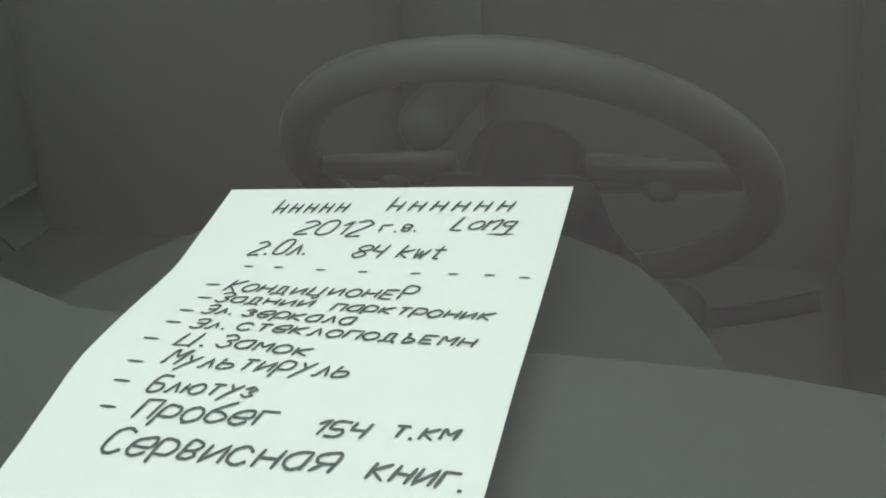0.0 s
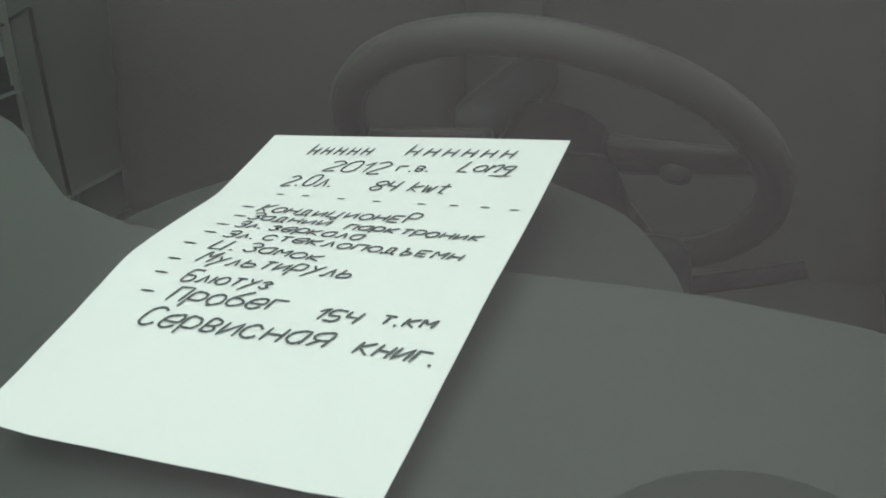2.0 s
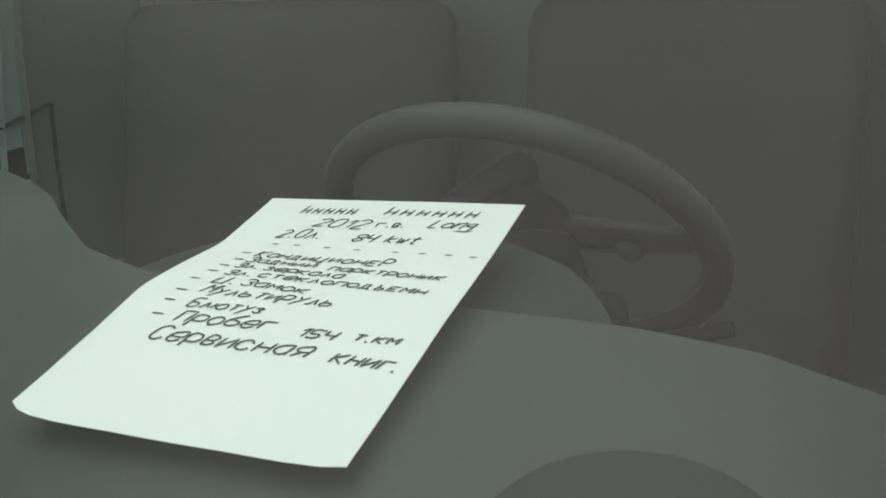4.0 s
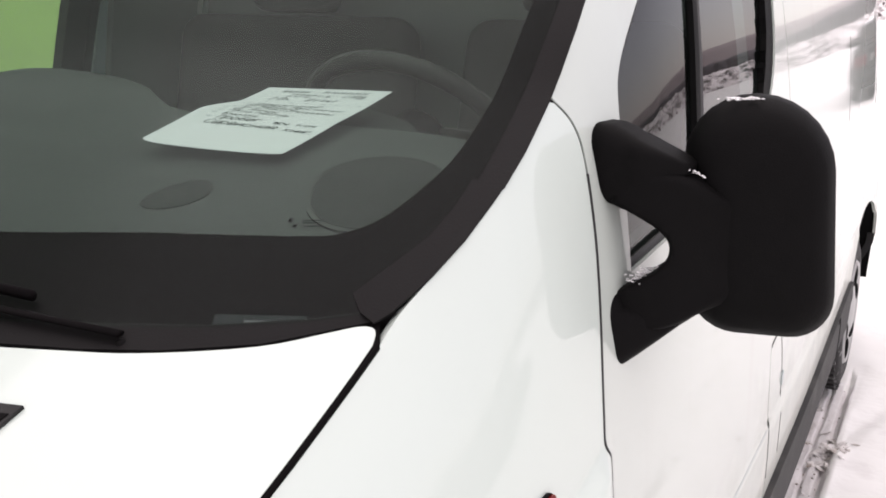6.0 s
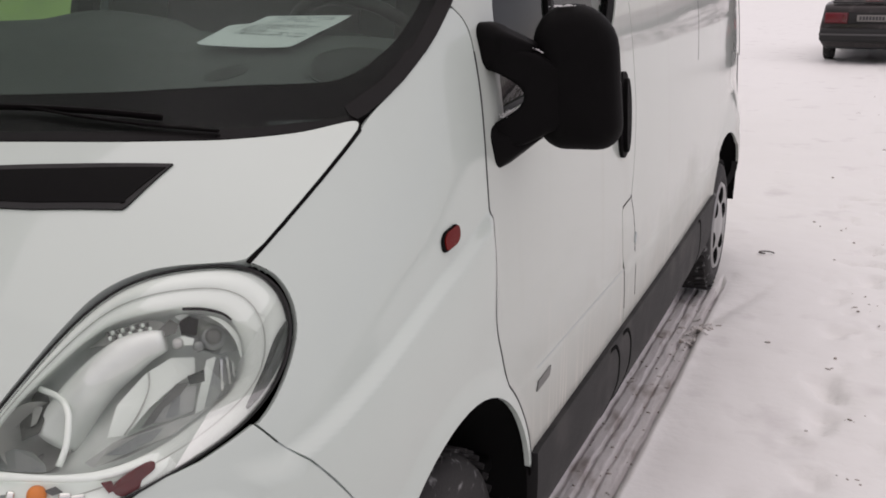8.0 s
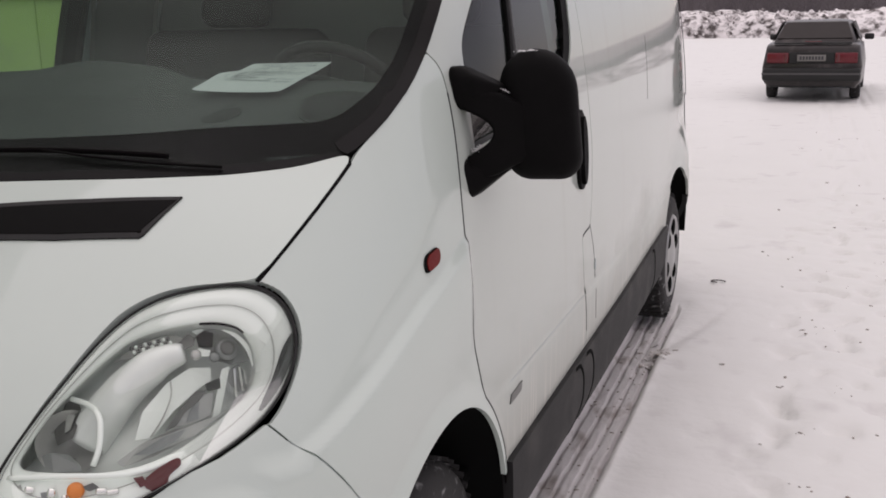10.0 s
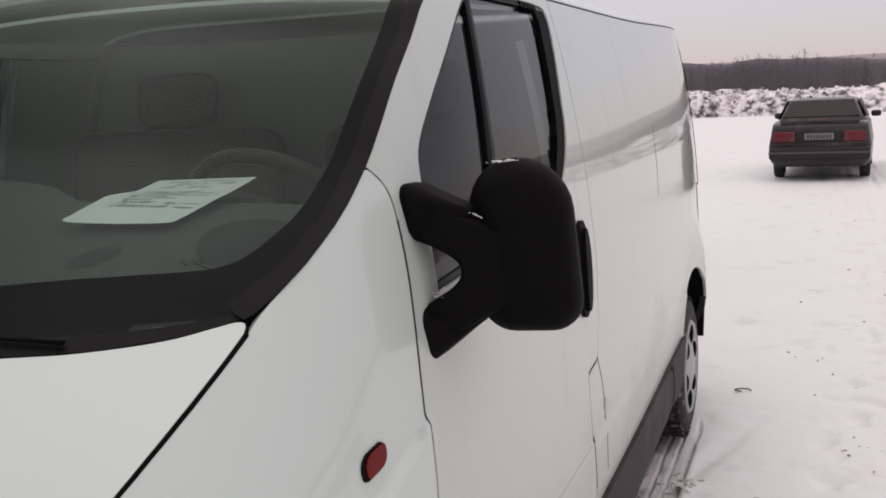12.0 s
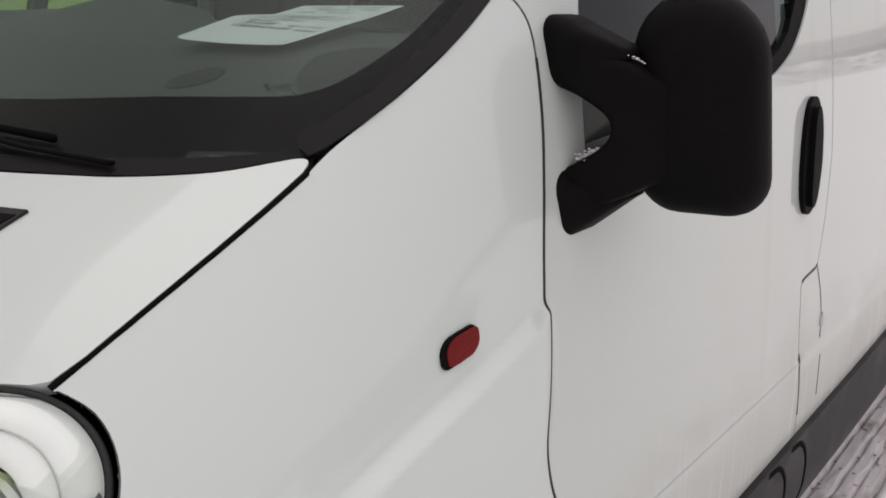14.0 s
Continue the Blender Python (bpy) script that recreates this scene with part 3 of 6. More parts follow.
    for k in (-1, 0, 1):
        seam("lens_rib", [(Vector(place(y, 1.130 + .3 * (y + .055) + .006 * k)) + Vector((sg * .0062, 0, 0)), normal(y, 1.13)) for y in (-.074, -.055, -.036)], rep_base, .0008, 0, REDLENS)
    # small badge on the door's foot
    sheet("door_badge", [[(.352, .676), (.362, .698), (.452, .702), (.444, .680)]], 0.01, place, normal, SHADOWED, van, "small dark grey badge", offset=0.003, lip=0.003)
    # oval stop on the panel line behind the door
    sheet("door_stop", [[(1.350 + .012 * math.cos(a), .788 + .018 * math.sin(a)) for a in [2 * math.pi * k / 16 for k in range(16)]]], 0.01, place, normal, PILLAR, van, "small grey oval door stop", offset=0.003, lip=0.004)


build_flank(1)
build_flank(-1)

# bonnet, cut to the lamps at its front corners
HOOD_BACK = xy(spline([(0, -.372), (.163, -.362), (.398, -.326), (.560, -.287), (.635, -.263), (.72, -.226), (.772, -.193), (.797, -.1775), (.8115, -.1765), (.8176, -.191)], 4))
HOOD_SIDE = [(curve(EDGE_X, y) - .0018, y) for y in (-.215, -.25, -.31, -.36, -.41, -.45)] + [(.786, -.479)]
LAMP_TOP = xy(spline([(.77, -.489), (.725, -.506), (.694, -.517), (.653, -.536), (.619, -.562), (.595, -.592), (.577, -.637), (.560, -.688), (.544, -.731), (.529, -.771), (.516, -.811)], 4))
half = HOOD_BACK + HOOD_SIDE + LAMP_TOP + [(.45, -.855), (.25, -.872), (0, -.88)]
sheet("bonnet", [half, [(-a, b) for a, b in half]], 0.025, over, over_n, PAINT, van, lip=0.018, offset=0.0)
# dark air intakes let into the bonnet
for sg in (1, -1):
    scoop = [(.07, -.447), (.216, -.425), (.395, -.390), (.567, -.352), (.552, -.452), (.548, -.458), (.395, -.489), (.07, -.530)]
    scoop = [(sg * a, b) for a, b in scoop]
    ob = sheet("bonnet_intake", [scoop], 0.02, over, over_n, TRIM, van, "dark grey plastic intake in the bonnet", offset=0.004, lip=0.006)
    inner = shrink(scoop, 0.012)
    sheet("grille_field", [inner], 0.02, over, over_n, BLACK, ob, offset=0.0052, lip=0.002)
for sg in (1, -1):
    line = [(Vector(over(sg * a, b)), over_n(sg * a, b)) for a, b in [(curve(EDGE_X, y) - .0002, y) for y in (-.19, -.25, -.31, -.36, -.41, -.45, -.483)]]
    line = [(Vector((sg * .806, -.165, 1.353)), (sg * .4, -.3, .8))] + line
    seam("bonnet_seam", line, van, 0.0078, 0.0008, FRIT)

# windscreen with its black border, cowl and wipers
SCREEN_SIDE = [(.815, -.155), (.832, -.112), (.843, -.066), (.851, -.005), (.853, .05), (.8505, .12), (.849, .20), (.844, .273), (.837, .368), (.829, .453), (.825, .56), (.80, .66), (.72, .71), (.4, .73), (0, .735)]
COWL_BACK = [(0, -.338), (.2, -.327), (.398, -.295), (.560, -.253), (.66, -.222), (.74, -.190), (.795, -.163)]
CLEAR = xy(spline([(0, -.211), (.17, -.194), (.34, -.171), (.515, -.135), (.60, -.118), (.69, -.097), (.722, -.083), (.748, -.058), (.768, -.015), (.782, .03), (.787, .09), (.787, .152), (.781, .278), (.771, .391), (.764, .45), (.748, .56), (.72, .63), (.66, .66), (.4, .68), (0, .685)], 3))
screen_half = COWL_BACK + SCREEN_SIDE
windscreen = sheet("windscreen", [screen_half, [(-a, b) for a, b in screen_half]], 0.05, over, over_n, SCREEN, van, "tinted windscreen with a black border", lip=0.005)
windscreen.visible_shadow = False
turn_k = max(range(len(CLEAR)), key=lambda k: CLEAR[k][0])
low_k = next(k for k in range(len(CLEAR)) if CLEAR[k][0] >= .69)
high_k = next(k for k in range(turn_k, len(CLEAR)) if CLEAR[k][0] <= .69)
widest = (.8535, CLEAR[turn_k][1])
foot = [p for p in COWL_BACK if p[0] <= .66] + [(.69, -.211)]
border = [foot + CLEAR[:low_k + 1][::-1],
          [(.69, -.211), (.74, -.190), (.795, -.163)] + [p for p in SCREEN_SIDE if p[1] < widest[1]] + [widest] + CLEAR[low_k:turn_k + 1][::-1],
          [widest] + [p for p in SCREEN_SIDE if p[1] > widest[1] and p[0] > .69] + [(.69, .7135)] + CLEAR[turn_k:high_k + 1][::-1],
          [(.69, .7135), (.4, .73), (0, .735)] + CLEAR[high_k:][::-1]]
sheet("screen_border", border + [[(-a, b) for a, b in o] for o in border], 0.03, over, over_n, FRIT, windscreen, "black ceramic border", offset=-0.006, lip=0.0)
sheet("inner_face", [CLEAR, [(-a, b) for a, b in CLEAR]], 0.05, over, over_n, INNERFACE, windscreen, "inner face of the tinted glass", offset=-0.0075, lip=0.0).visible_shadow = False
cowl_half = [(0, -.368), (.163, -.358), (.398, -.322), (.560, -.283), (.635, -.259), (.72, -.222), (.775, -.187), (.803, -.1695), (.818, -.152)] + [(.795, -.160), (.74, -.187), (.66, -.219), (.560, -.249), (.398, -.291), (.2, -.323), (0, -.334)]
sheet("cowl", [cowl_half, [(-a, b) for a, b in cowl_half]], 0.03, over, over_n, COVER, van, "black plastic cowl below the windscreen", offset=-0.001, lip=0.02)
for sg in (1, -1):
    strip = [(.824, .001), (.8545, .001), (.8565, .05), (.8545, .12), (.8515, .20), (.8445, .273), (.8375, .368), (.8295, .453), (.825, .56), (.80, .662), (.776, .652), (.797, .56), (.800, .453), (.808, .368), (.815, .273), (.820, .20), (.822, .12), (.824, .05)]
    sheet("pillar_strip", [[(sg * a, b) for a, b in strip]], 0.03, over, over_n, COVER, van, "black plastic strip beside the windscreen", offset=0.001, lip=0.0)
    cover = [(.772, -.150), (.793, -.107), (.810, -.070), (.8165, -.035), (.8185, .004), (.8535, .006), (.8525, -.005), (.845, -.066), (.834, -.112), (.818, -.156), (.808, -.172), (.790, -.166)]
    sheet("corner_cover", [[(sg * a, b) for a, b in cover]], 0.02, over, over_n, COVER, van, "black plastic cover in the windscreen's lower corner", offset=0.0022, lip=0.002)

sheet("screen_label", [[(.655, -.206), (.742, -.181), (.748, -.194), (.661, -.219)]], 0.02, over, over_n, STICKER, windscreen, "silver-grey label behind the glass", offset=-0.003, lip=0)
sheet("label_print", [[(.688, -.204), (.722, -.194), (.723, -.197), (.689, -.207)]], 0.02, over, over_n, STICKTEXT, windscreen, offset=-0.0022, lip=0)
# maker's marks etched on the glass, as plain bars
for x0, y0, w, h in ((.652, -0.0835, .0045, .0045), (.667, -0.0818, .022, .0010), (.668, -0.0848, .020, .0009), (.661, -0.0885, .0045, .0045), (.670, -0.0888, .020, .0009)):
    sheet("glass_mark", [[(x0, y0), (x0 + w, y0 + w * .27), (x0 + w + .001, y0 + w * .27 - h), (x0 + .001, y0 - h)]], 0.02, over, over_n, FRIT, windscreen, offset=-0.006, lip=0)


def wiper(root, tip_a, tip_b):
    root, a, b = Vector(root), Vector(tip_a), Vector(tip_b)
    up = Vector((0, 0, 1))
    lift = lambda p, h: Vector((p[0], p[1], top_z(p[0], p[1]) + h))
    mid = (a + b) / 2
    arm = part("wiper", tube([lift(root, .006), lift(root.lerp(mid, .35) - Vector((0, .012)), .008), lift(root.lerp(mid, .7) - Vector((0, .012)), .011), lift(mid, .013)], [.006, .0055, .005, .004], 8, .5), FRIT, van, "black windscreen wiper")
    part("blade", tube([lift(a.lerp(b, k / 8), .008 + .004 * math.sin(math.pi * k / 8)) for k in range(9)], .0045, 6, 1.3), FRIT, arm)
    part("pivot", lathe([(0, .006), (.004, .0045), (.005, .002), (.0055, 0)], lift(root, -.004), "z", 16), BLACK, arm)


wiper((.592, -.262), (.47, -.252), (-.10, -.287))
wiper((-.05, -.335), (-.18, -.285), (-.68, -.19))

# roof and gutters
roof_half = [(0, .741), (.4, .736), (.722, .717), (.804, .667), (.8255, .575)] + [(curve(EDGE_X, y) - .0005, y) for y in np.linspace(.62, 4.28, 26)] + [(.70, 4.33), (0, 4.36)]
sheet("roof", [roof_half, [(-a, b) for a, b in roof_half]], 0.08, over, over_n, PAINT, van)
for sg in (1, -1):
    place, normal = flank(sg)
    gut = [(y, curve(EDGE_Z, y) - .006) for y in np.linspace(1.32, 4.30, 20)]
    seam("gutter_line", [(place(y, z), normal(y, z)) for y, z in gut], van, 0.005, -0.0008, TRIM)
    seam("rear_edge_seal", [(place(4.305, z), normal(4.305, z)) for z in np.linspace(1.12, 1.90, 12)], van, 0.026, -0.010, BLACK)
    seam("rear_edge_gap", [(place(4.315, z), normal(4.315, z)) for z in np.linspace(.5, 1.13, 12)], van, 0.020, -0.003, RUBBER)


# tail, nose and floor that close the body
rear = [(x * .875, z) for x, z in [(-.90, .45), (.90, .45), (.94, .75), (.93, 1.2), (.88, 1.6), (.80, 1.86), (.72, 1.93), (0, 1.975), (-.72, 1.93), (-.80, 1.86), (-.88, 1.6), (-.93, 1.2), (-.94, .75)]]
sheet("rear_door", [rear], 0.2, lambda x, z: (x, 4.34, z), lambda x, z: (0, 1, 0), PAINT, van, lip=0.03)


def nose_ring(k):
    z = (.30, .40, .55, .70, .80, .86)[k]
    out = []
    for x, y in [(-.93, -.40), (-.925, -.47), (-.88, -.62), (-.78, -.76), (-.62, -.86), (-.35, -.93), (0, -.95), (.35, -.93), (.62, -.86), (.78, -.76), (.88, -.62), (.925, -.47), (.93, -.40)]:
        s = (.96, .99, 1.0, 1.0, .992, .985)[k]
        out.append(Vector((x * s, y + (.03, .0, .0, .005, .02, .05)[k] * (1 if y < -.6 else 0), z)))
    return spline(out, 3)


part("front_bumper", loft([nose_ring(k) for k in range(6)], caps=False, closed_ring=False), PAINT, van)
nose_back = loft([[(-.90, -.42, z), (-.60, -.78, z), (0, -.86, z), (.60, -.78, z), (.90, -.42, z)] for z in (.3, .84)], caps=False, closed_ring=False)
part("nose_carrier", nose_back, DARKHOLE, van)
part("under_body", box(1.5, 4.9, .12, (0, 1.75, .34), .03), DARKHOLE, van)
part("cargo_floor", box(1.78, 2.9, .04, (0, 2.85, .56), .005), BULKHEAD, van)
part("rear_bumper", box(1.66, .16, .22, (0, 4.34, .42), .07, 4), TRIM, van)


# headlamps
def headlamp(sg):
    S = lambda y, z: (side_x(y, z), y, z)
    T = lambda x, y: (x, y, top_z(x, y))
    pts = [(.786, -.487, 1.186), T(.725, -.510), T(.653, -.541), T(.597, -.597), T(.564, -.691), (.533, -.774, .988), (.517, -.829, .922), (.565, -.848, .885), (.655, -.815, .893), (.742, -.752, .926), (.808, -.652, .962), (.838, -.580, .986), S(-.521, 1.036), S(-.470, 1.100), S(-.464, 1.155)]
    loop = [Vector((sg * p[0], p[1], p[2])) for p in spline(pts, 8, True)]
    for _ in range(40):
        loop = [(loop[k - 1] + loop[k] * 2 + loop[(k + 1) % len(loop)]) / 4 for k in range(len(loop))]
    n = len(loop)
    c = sum(loop, Vector()) / n
    out_n = Vector((sg * .62, -.58, .53)).normalized()
    u = (loop[0] - loop[52]).normalized()
    u = (u - out_n * u.dot(out_n)).normalized()
    v = out_n.cross(u).normalized()
    v = -v if v.z > 0 else v
    flat = [((p - c).dot(u), (p - c).dot(v), (p - c).dot(out_n)) for p in loop]
    # one smooth curved face through the outline
    terms = lambda a, b: [1, a, b, a * a, a * b, b * b, a ** 3, b ** 3]
    face = np.linalg.lstsq(np.array([terms(a, b) for a, b, _ in flat]), np.array([h for _, _, h in flat]), rcond=None)[0]

    def at(k, r, bulge=.03, sink=0.0):
        a, b, h = flat[k % n]
        q = float(np.dot(face, terms(a * r, b * r)))
        return c + u * (a * r) + v * (b * r) + out_n * (q + (h - float(np.dot(face, terms(a, b)))) * r ** 6 + bulge * (1 - r * r) - sink)

    skin = lambda rings, caps=False: facing(loft(rings, caps=caps), out_n)
    lamp = part("headlamp", loft([[at(k, r, .03, s) for k in range(n)] for r, s in ((1.0, .0), (.995, .03), (.9, .10))], caps=False), RUBBER, van, "large clear headlamp with a silver bowl")
    part("rubber_surround", loft([[at(k, r, .03, s) for k in range(n)] for r, s in ((1.016, .014), (1.016, .003), (1.008, -.001), (.993, .001), (.989, .012))], caps=False), RUBBER, lamp)
    lens_rings = [[at(k, r, .03, .002) for k in range(n)] for r in (.985, .93, .85, .75, .65, .5, .35, .2, .1, .03)]
    lens = part("lens", skin(lens_rings, True), LENS, lamp, "clear lamp lens")
    lens.visible_shadow = False
    # silver bezel that steps down to the reflector's opening
    opening = xy(spline([(-.205, -.064), (-.165, -.083), (-.124, -.094), (-.065, -.100), (.003, -.101), (.045, -.094), (.087, -.069), (.118, -.045), (.141, -.022), (.155, .006), (.150, .043), (.128, .073), (.096, .088), (.050, .089), (-.021, .083), (-.084, .064), (-.132, .033), (-.176, -.014)], 4, True))
    heart = Vector((-.02, -.012))

    def mouth(k):
        """Where the line from the opening's heart to the outline's point k leaves the opening."""
        a, b, _ = flat[k % n]
        d = Vector((a, b)) - heart
        best = .6
        for p, q in zip(opening, opening[1:] + opening[:1]):
            ex, ey = q[0] - p[0], q[1] - p[1]
            det = d.x * ey - d.y * ex
            if abs(det) > 1e-9:
                s = ((p[0] - heart.x) * ey - (p[1] - heart.y) * ex) / det
                w = ((p[0] - heart.x) * d.y - (p[1] - heart.y) * d.x) / det
                if s > 0 and -1e-6 <= w <= 1 + 1e-6:
                    best = min(s, .93)
        return heart + d * best

    mouths = [mouth(k) for k in range(n)]

    def spot(a, b, s):
        rise = .03 * max(0, 1 - (a / .25) ** 2 - (b / .11) ** 2)
        return c + u * a + v * b + out_n * (float(np.dot(face, terms(a, b))) + rise - s)

    def ring(f, s):
        """A ring part of the way from the outline (0) to the opening (1), sunk by s."""
        return [at(k, .985, .03, s).lerp(spot(mouths[k].x, mouths[k].y, s), f) for k in range(n)]

    def inner(r, s):
        return [spot(heart.x + (mouths[k].x - heart.x) * r, heart.y + (mouths[k].y - heart.y) * r, s) for k in range(n)]

    part("bezel", skin([ring(0, .008), ring(.25, .009), ring(.50, .013), ring(.53, .017), ring(.56, .018), ring(.80, .022), ring(.96, .030), ring(1.0, .040)]), BEZEL, lamp, "silver-white plastic bezel")
    # a thin grey line paints the shade in the bezel's groove
    part("bezel_groove", tube([p + out_n * .001 for p in ring(.54, .016) + ring(.54, .016)[:1]], .0008, 6), LAMPGREY, lamp)
    part("bowl", skin([inner(1.0, .038), inner(.985, .080), inner(.90, .105), inner(.6, .122), inner(.3, .127), inner(.002, .128)]), BOWL, lamp, "bright silver lamp bowl")
    axes = Matrix((u, v, out_n)).transposed().to_4x4()

    def dish(name, a, b, s, r, deep, mat, label=""):
        q = [(0 - deep * (1 - (k / 6) ** 2), r * k / 6) for k in range(7)]
        bm = facing(lathe(q, (0, 0, 0), "z", 28), Vector((0, 0, 1)))
        bm.transform(Matrix.Translation(spot(a, b, s)) @ out_n.to_track_quat("Z", "Y").to_matrix().to_4x4())
        return part(name, bm, mat, lamp, label)

    def knob(name, a, b, s, r, length, mat, label=""):
        bm = lathe([(0, r * .9), (length * .7, r), (length, r * .6), (length * 1.05, 0)], (0, 0, 0), "z", 16)
        bm.transform(Matrix.Translation(spot(a, b, s)) @ out_n.to_track_quat("Z", "Y").to_matrix().to_4x4())
        return part(name, bm, mat, lamp, label)

    def plate(name, a, b, s, l, w, turn, mat, tip=0.0, label=""):
        bm = box(l, w, .008, (0, 0, 0), min(.004, w * .3), 2)
        bm.transform(Matrix.Translation(spot(a, b, s)) @ axes @ pose(0, 0, 0, tip, 0, turn))
        return part(name, bm, mat, lamp, label)

    def patch(name, pts, s, mat, label=""):
        """A shaped facet inside the lamp, a few millimetres thick, sunk by s."""
        bm = bmesh.new()
        top = [bm.verts.new(spot(a, b, s)) for a, b in pts]
        low = [bm.verts.new(spot(a, b, s + .004)) for a, b in pts]
        bm.faces.new(top)
        bm.faces.new(low[::-1])
        for k in range(len(pts)):
            bm.faces.new((top[k - 1], low[k - 1], low[k], top[k]))
        bmesh.ops.recalc_face_normals(bm, faces=bm.faces[:])
        return part(name, bm, mat, lamp, label, smooth=False)

    def band(name, one, two, s, mat, label=""):
        """A curved strip between two lines under the lens."""
        rows = [[spot(p[0] + (q[0] - p[0]) * k / 4, p[1] + (q[1] - p[1]) * k / 4, s) for p, q in zip(xy(spline(one, 4)), xy(spline(two, 4)))] for k in range(5)]
        return part(name, facing(loft(rows, caps=False, closed_ring=False), out_n), mat, lamp, label)

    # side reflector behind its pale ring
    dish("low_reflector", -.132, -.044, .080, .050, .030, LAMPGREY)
    # bright and dark reflections in the bowl are put into the facets' colours
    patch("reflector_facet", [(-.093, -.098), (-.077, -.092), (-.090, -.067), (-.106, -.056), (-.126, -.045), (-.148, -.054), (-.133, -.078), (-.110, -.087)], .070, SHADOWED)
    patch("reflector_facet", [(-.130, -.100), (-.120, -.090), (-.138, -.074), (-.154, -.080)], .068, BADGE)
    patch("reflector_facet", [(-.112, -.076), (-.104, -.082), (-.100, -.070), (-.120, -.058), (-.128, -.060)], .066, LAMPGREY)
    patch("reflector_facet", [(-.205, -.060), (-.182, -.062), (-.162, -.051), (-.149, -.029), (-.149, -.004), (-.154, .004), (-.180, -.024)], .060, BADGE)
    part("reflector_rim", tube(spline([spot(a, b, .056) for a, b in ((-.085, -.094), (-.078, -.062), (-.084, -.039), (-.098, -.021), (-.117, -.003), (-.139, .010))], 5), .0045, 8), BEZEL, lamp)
    # main beam: a smooth barrel over facets coloured as bright and dark reflections
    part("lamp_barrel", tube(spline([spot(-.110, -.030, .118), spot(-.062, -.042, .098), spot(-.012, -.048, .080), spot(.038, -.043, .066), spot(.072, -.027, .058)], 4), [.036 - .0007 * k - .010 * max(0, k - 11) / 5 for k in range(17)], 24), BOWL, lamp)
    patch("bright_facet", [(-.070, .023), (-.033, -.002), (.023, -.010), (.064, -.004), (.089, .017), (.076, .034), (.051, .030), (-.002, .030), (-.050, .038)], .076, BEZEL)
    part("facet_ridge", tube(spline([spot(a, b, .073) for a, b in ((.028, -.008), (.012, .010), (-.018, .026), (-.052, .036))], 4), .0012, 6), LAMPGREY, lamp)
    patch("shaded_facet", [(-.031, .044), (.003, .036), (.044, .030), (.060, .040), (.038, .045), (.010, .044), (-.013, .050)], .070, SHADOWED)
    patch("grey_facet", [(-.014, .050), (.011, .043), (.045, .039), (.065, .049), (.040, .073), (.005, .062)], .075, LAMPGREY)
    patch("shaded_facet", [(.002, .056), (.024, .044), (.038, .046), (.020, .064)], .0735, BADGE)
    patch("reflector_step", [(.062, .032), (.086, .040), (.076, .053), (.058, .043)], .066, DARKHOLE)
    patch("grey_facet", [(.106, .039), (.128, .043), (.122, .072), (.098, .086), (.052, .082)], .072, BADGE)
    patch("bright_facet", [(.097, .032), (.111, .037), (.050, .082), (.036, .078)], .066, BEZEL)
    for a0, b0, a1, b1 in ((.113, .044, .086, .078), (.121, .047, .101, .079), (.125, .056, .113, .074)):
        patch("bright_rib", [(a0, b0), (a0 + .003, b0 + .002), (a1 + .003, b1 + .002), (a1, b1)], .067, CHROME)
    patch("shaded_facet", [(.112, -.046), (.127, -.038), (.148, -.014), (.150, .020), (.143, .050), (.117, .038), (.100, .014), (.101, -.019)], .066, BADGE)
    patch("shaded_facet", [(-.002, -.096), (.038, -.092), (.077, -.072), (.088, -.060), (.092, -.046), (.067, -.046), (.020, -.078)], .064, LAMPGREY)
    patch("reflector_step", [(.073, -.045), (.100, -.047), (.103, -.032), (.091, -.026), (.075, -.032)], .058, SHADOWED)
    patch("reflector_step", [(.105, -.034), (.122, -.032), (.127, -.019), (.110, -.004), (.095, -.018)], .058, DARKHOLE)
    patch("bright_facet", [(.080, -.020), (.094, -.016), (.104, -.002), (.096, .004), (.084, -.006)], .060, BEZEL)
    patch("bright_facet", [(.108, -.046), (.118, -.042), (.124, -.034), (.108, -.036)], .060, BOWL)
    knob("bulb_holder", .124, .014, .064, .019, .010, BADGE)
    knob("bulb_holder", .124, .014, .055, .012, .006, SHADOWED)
    knob("bulb_shield", .081, -.011, .060, .008, .010, LAMPGREY, "grey metal bulb shield")
    knob("bulb_shield", .099, .011, .060, .008, .010, BADGE)
    band("bright_crescent", [(.138, -.014), (.150, .008), (.150, .038), (.136, .062)], [(.137, -.010), (.143, .011), (.142, .038), (.133, .062)], .044, BEZEL)
    part("shade_line", tube(spline([spot(a, b, .037) for a, b in ((.118, -.044), (.138, -.024), (.153, -.002), (.157, .014))], 4), .0022, 6), DARKHOLE, lamp)
    for k in range(9):
        for j in range(2):
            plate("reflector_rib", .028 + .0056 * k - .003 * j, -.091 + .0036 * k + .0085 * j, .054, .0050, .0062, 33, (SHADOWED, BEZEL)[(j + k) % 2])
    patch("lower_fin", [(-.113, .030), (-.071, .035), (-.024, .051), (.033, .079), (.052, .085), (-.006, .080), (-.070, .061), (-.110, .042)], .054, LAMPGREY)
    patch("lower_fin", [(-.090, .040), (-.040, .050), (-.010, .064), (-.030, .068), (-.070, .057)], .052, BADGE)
    # the turn signal's chamber below a pale divider
    part("turn_divider", tube(spline([spot(a, b, .014) for a, b in ((-.229, -.062), (-.186, -.012), (-.139, .039), (-.108, .064), (-.060, .088))], 4), .0045, 8), BEZEL, lamp)
    knob("turn_bulb", -.183, .022, .022, .0125, .014, AMBER, "amber turn-signal bulb")
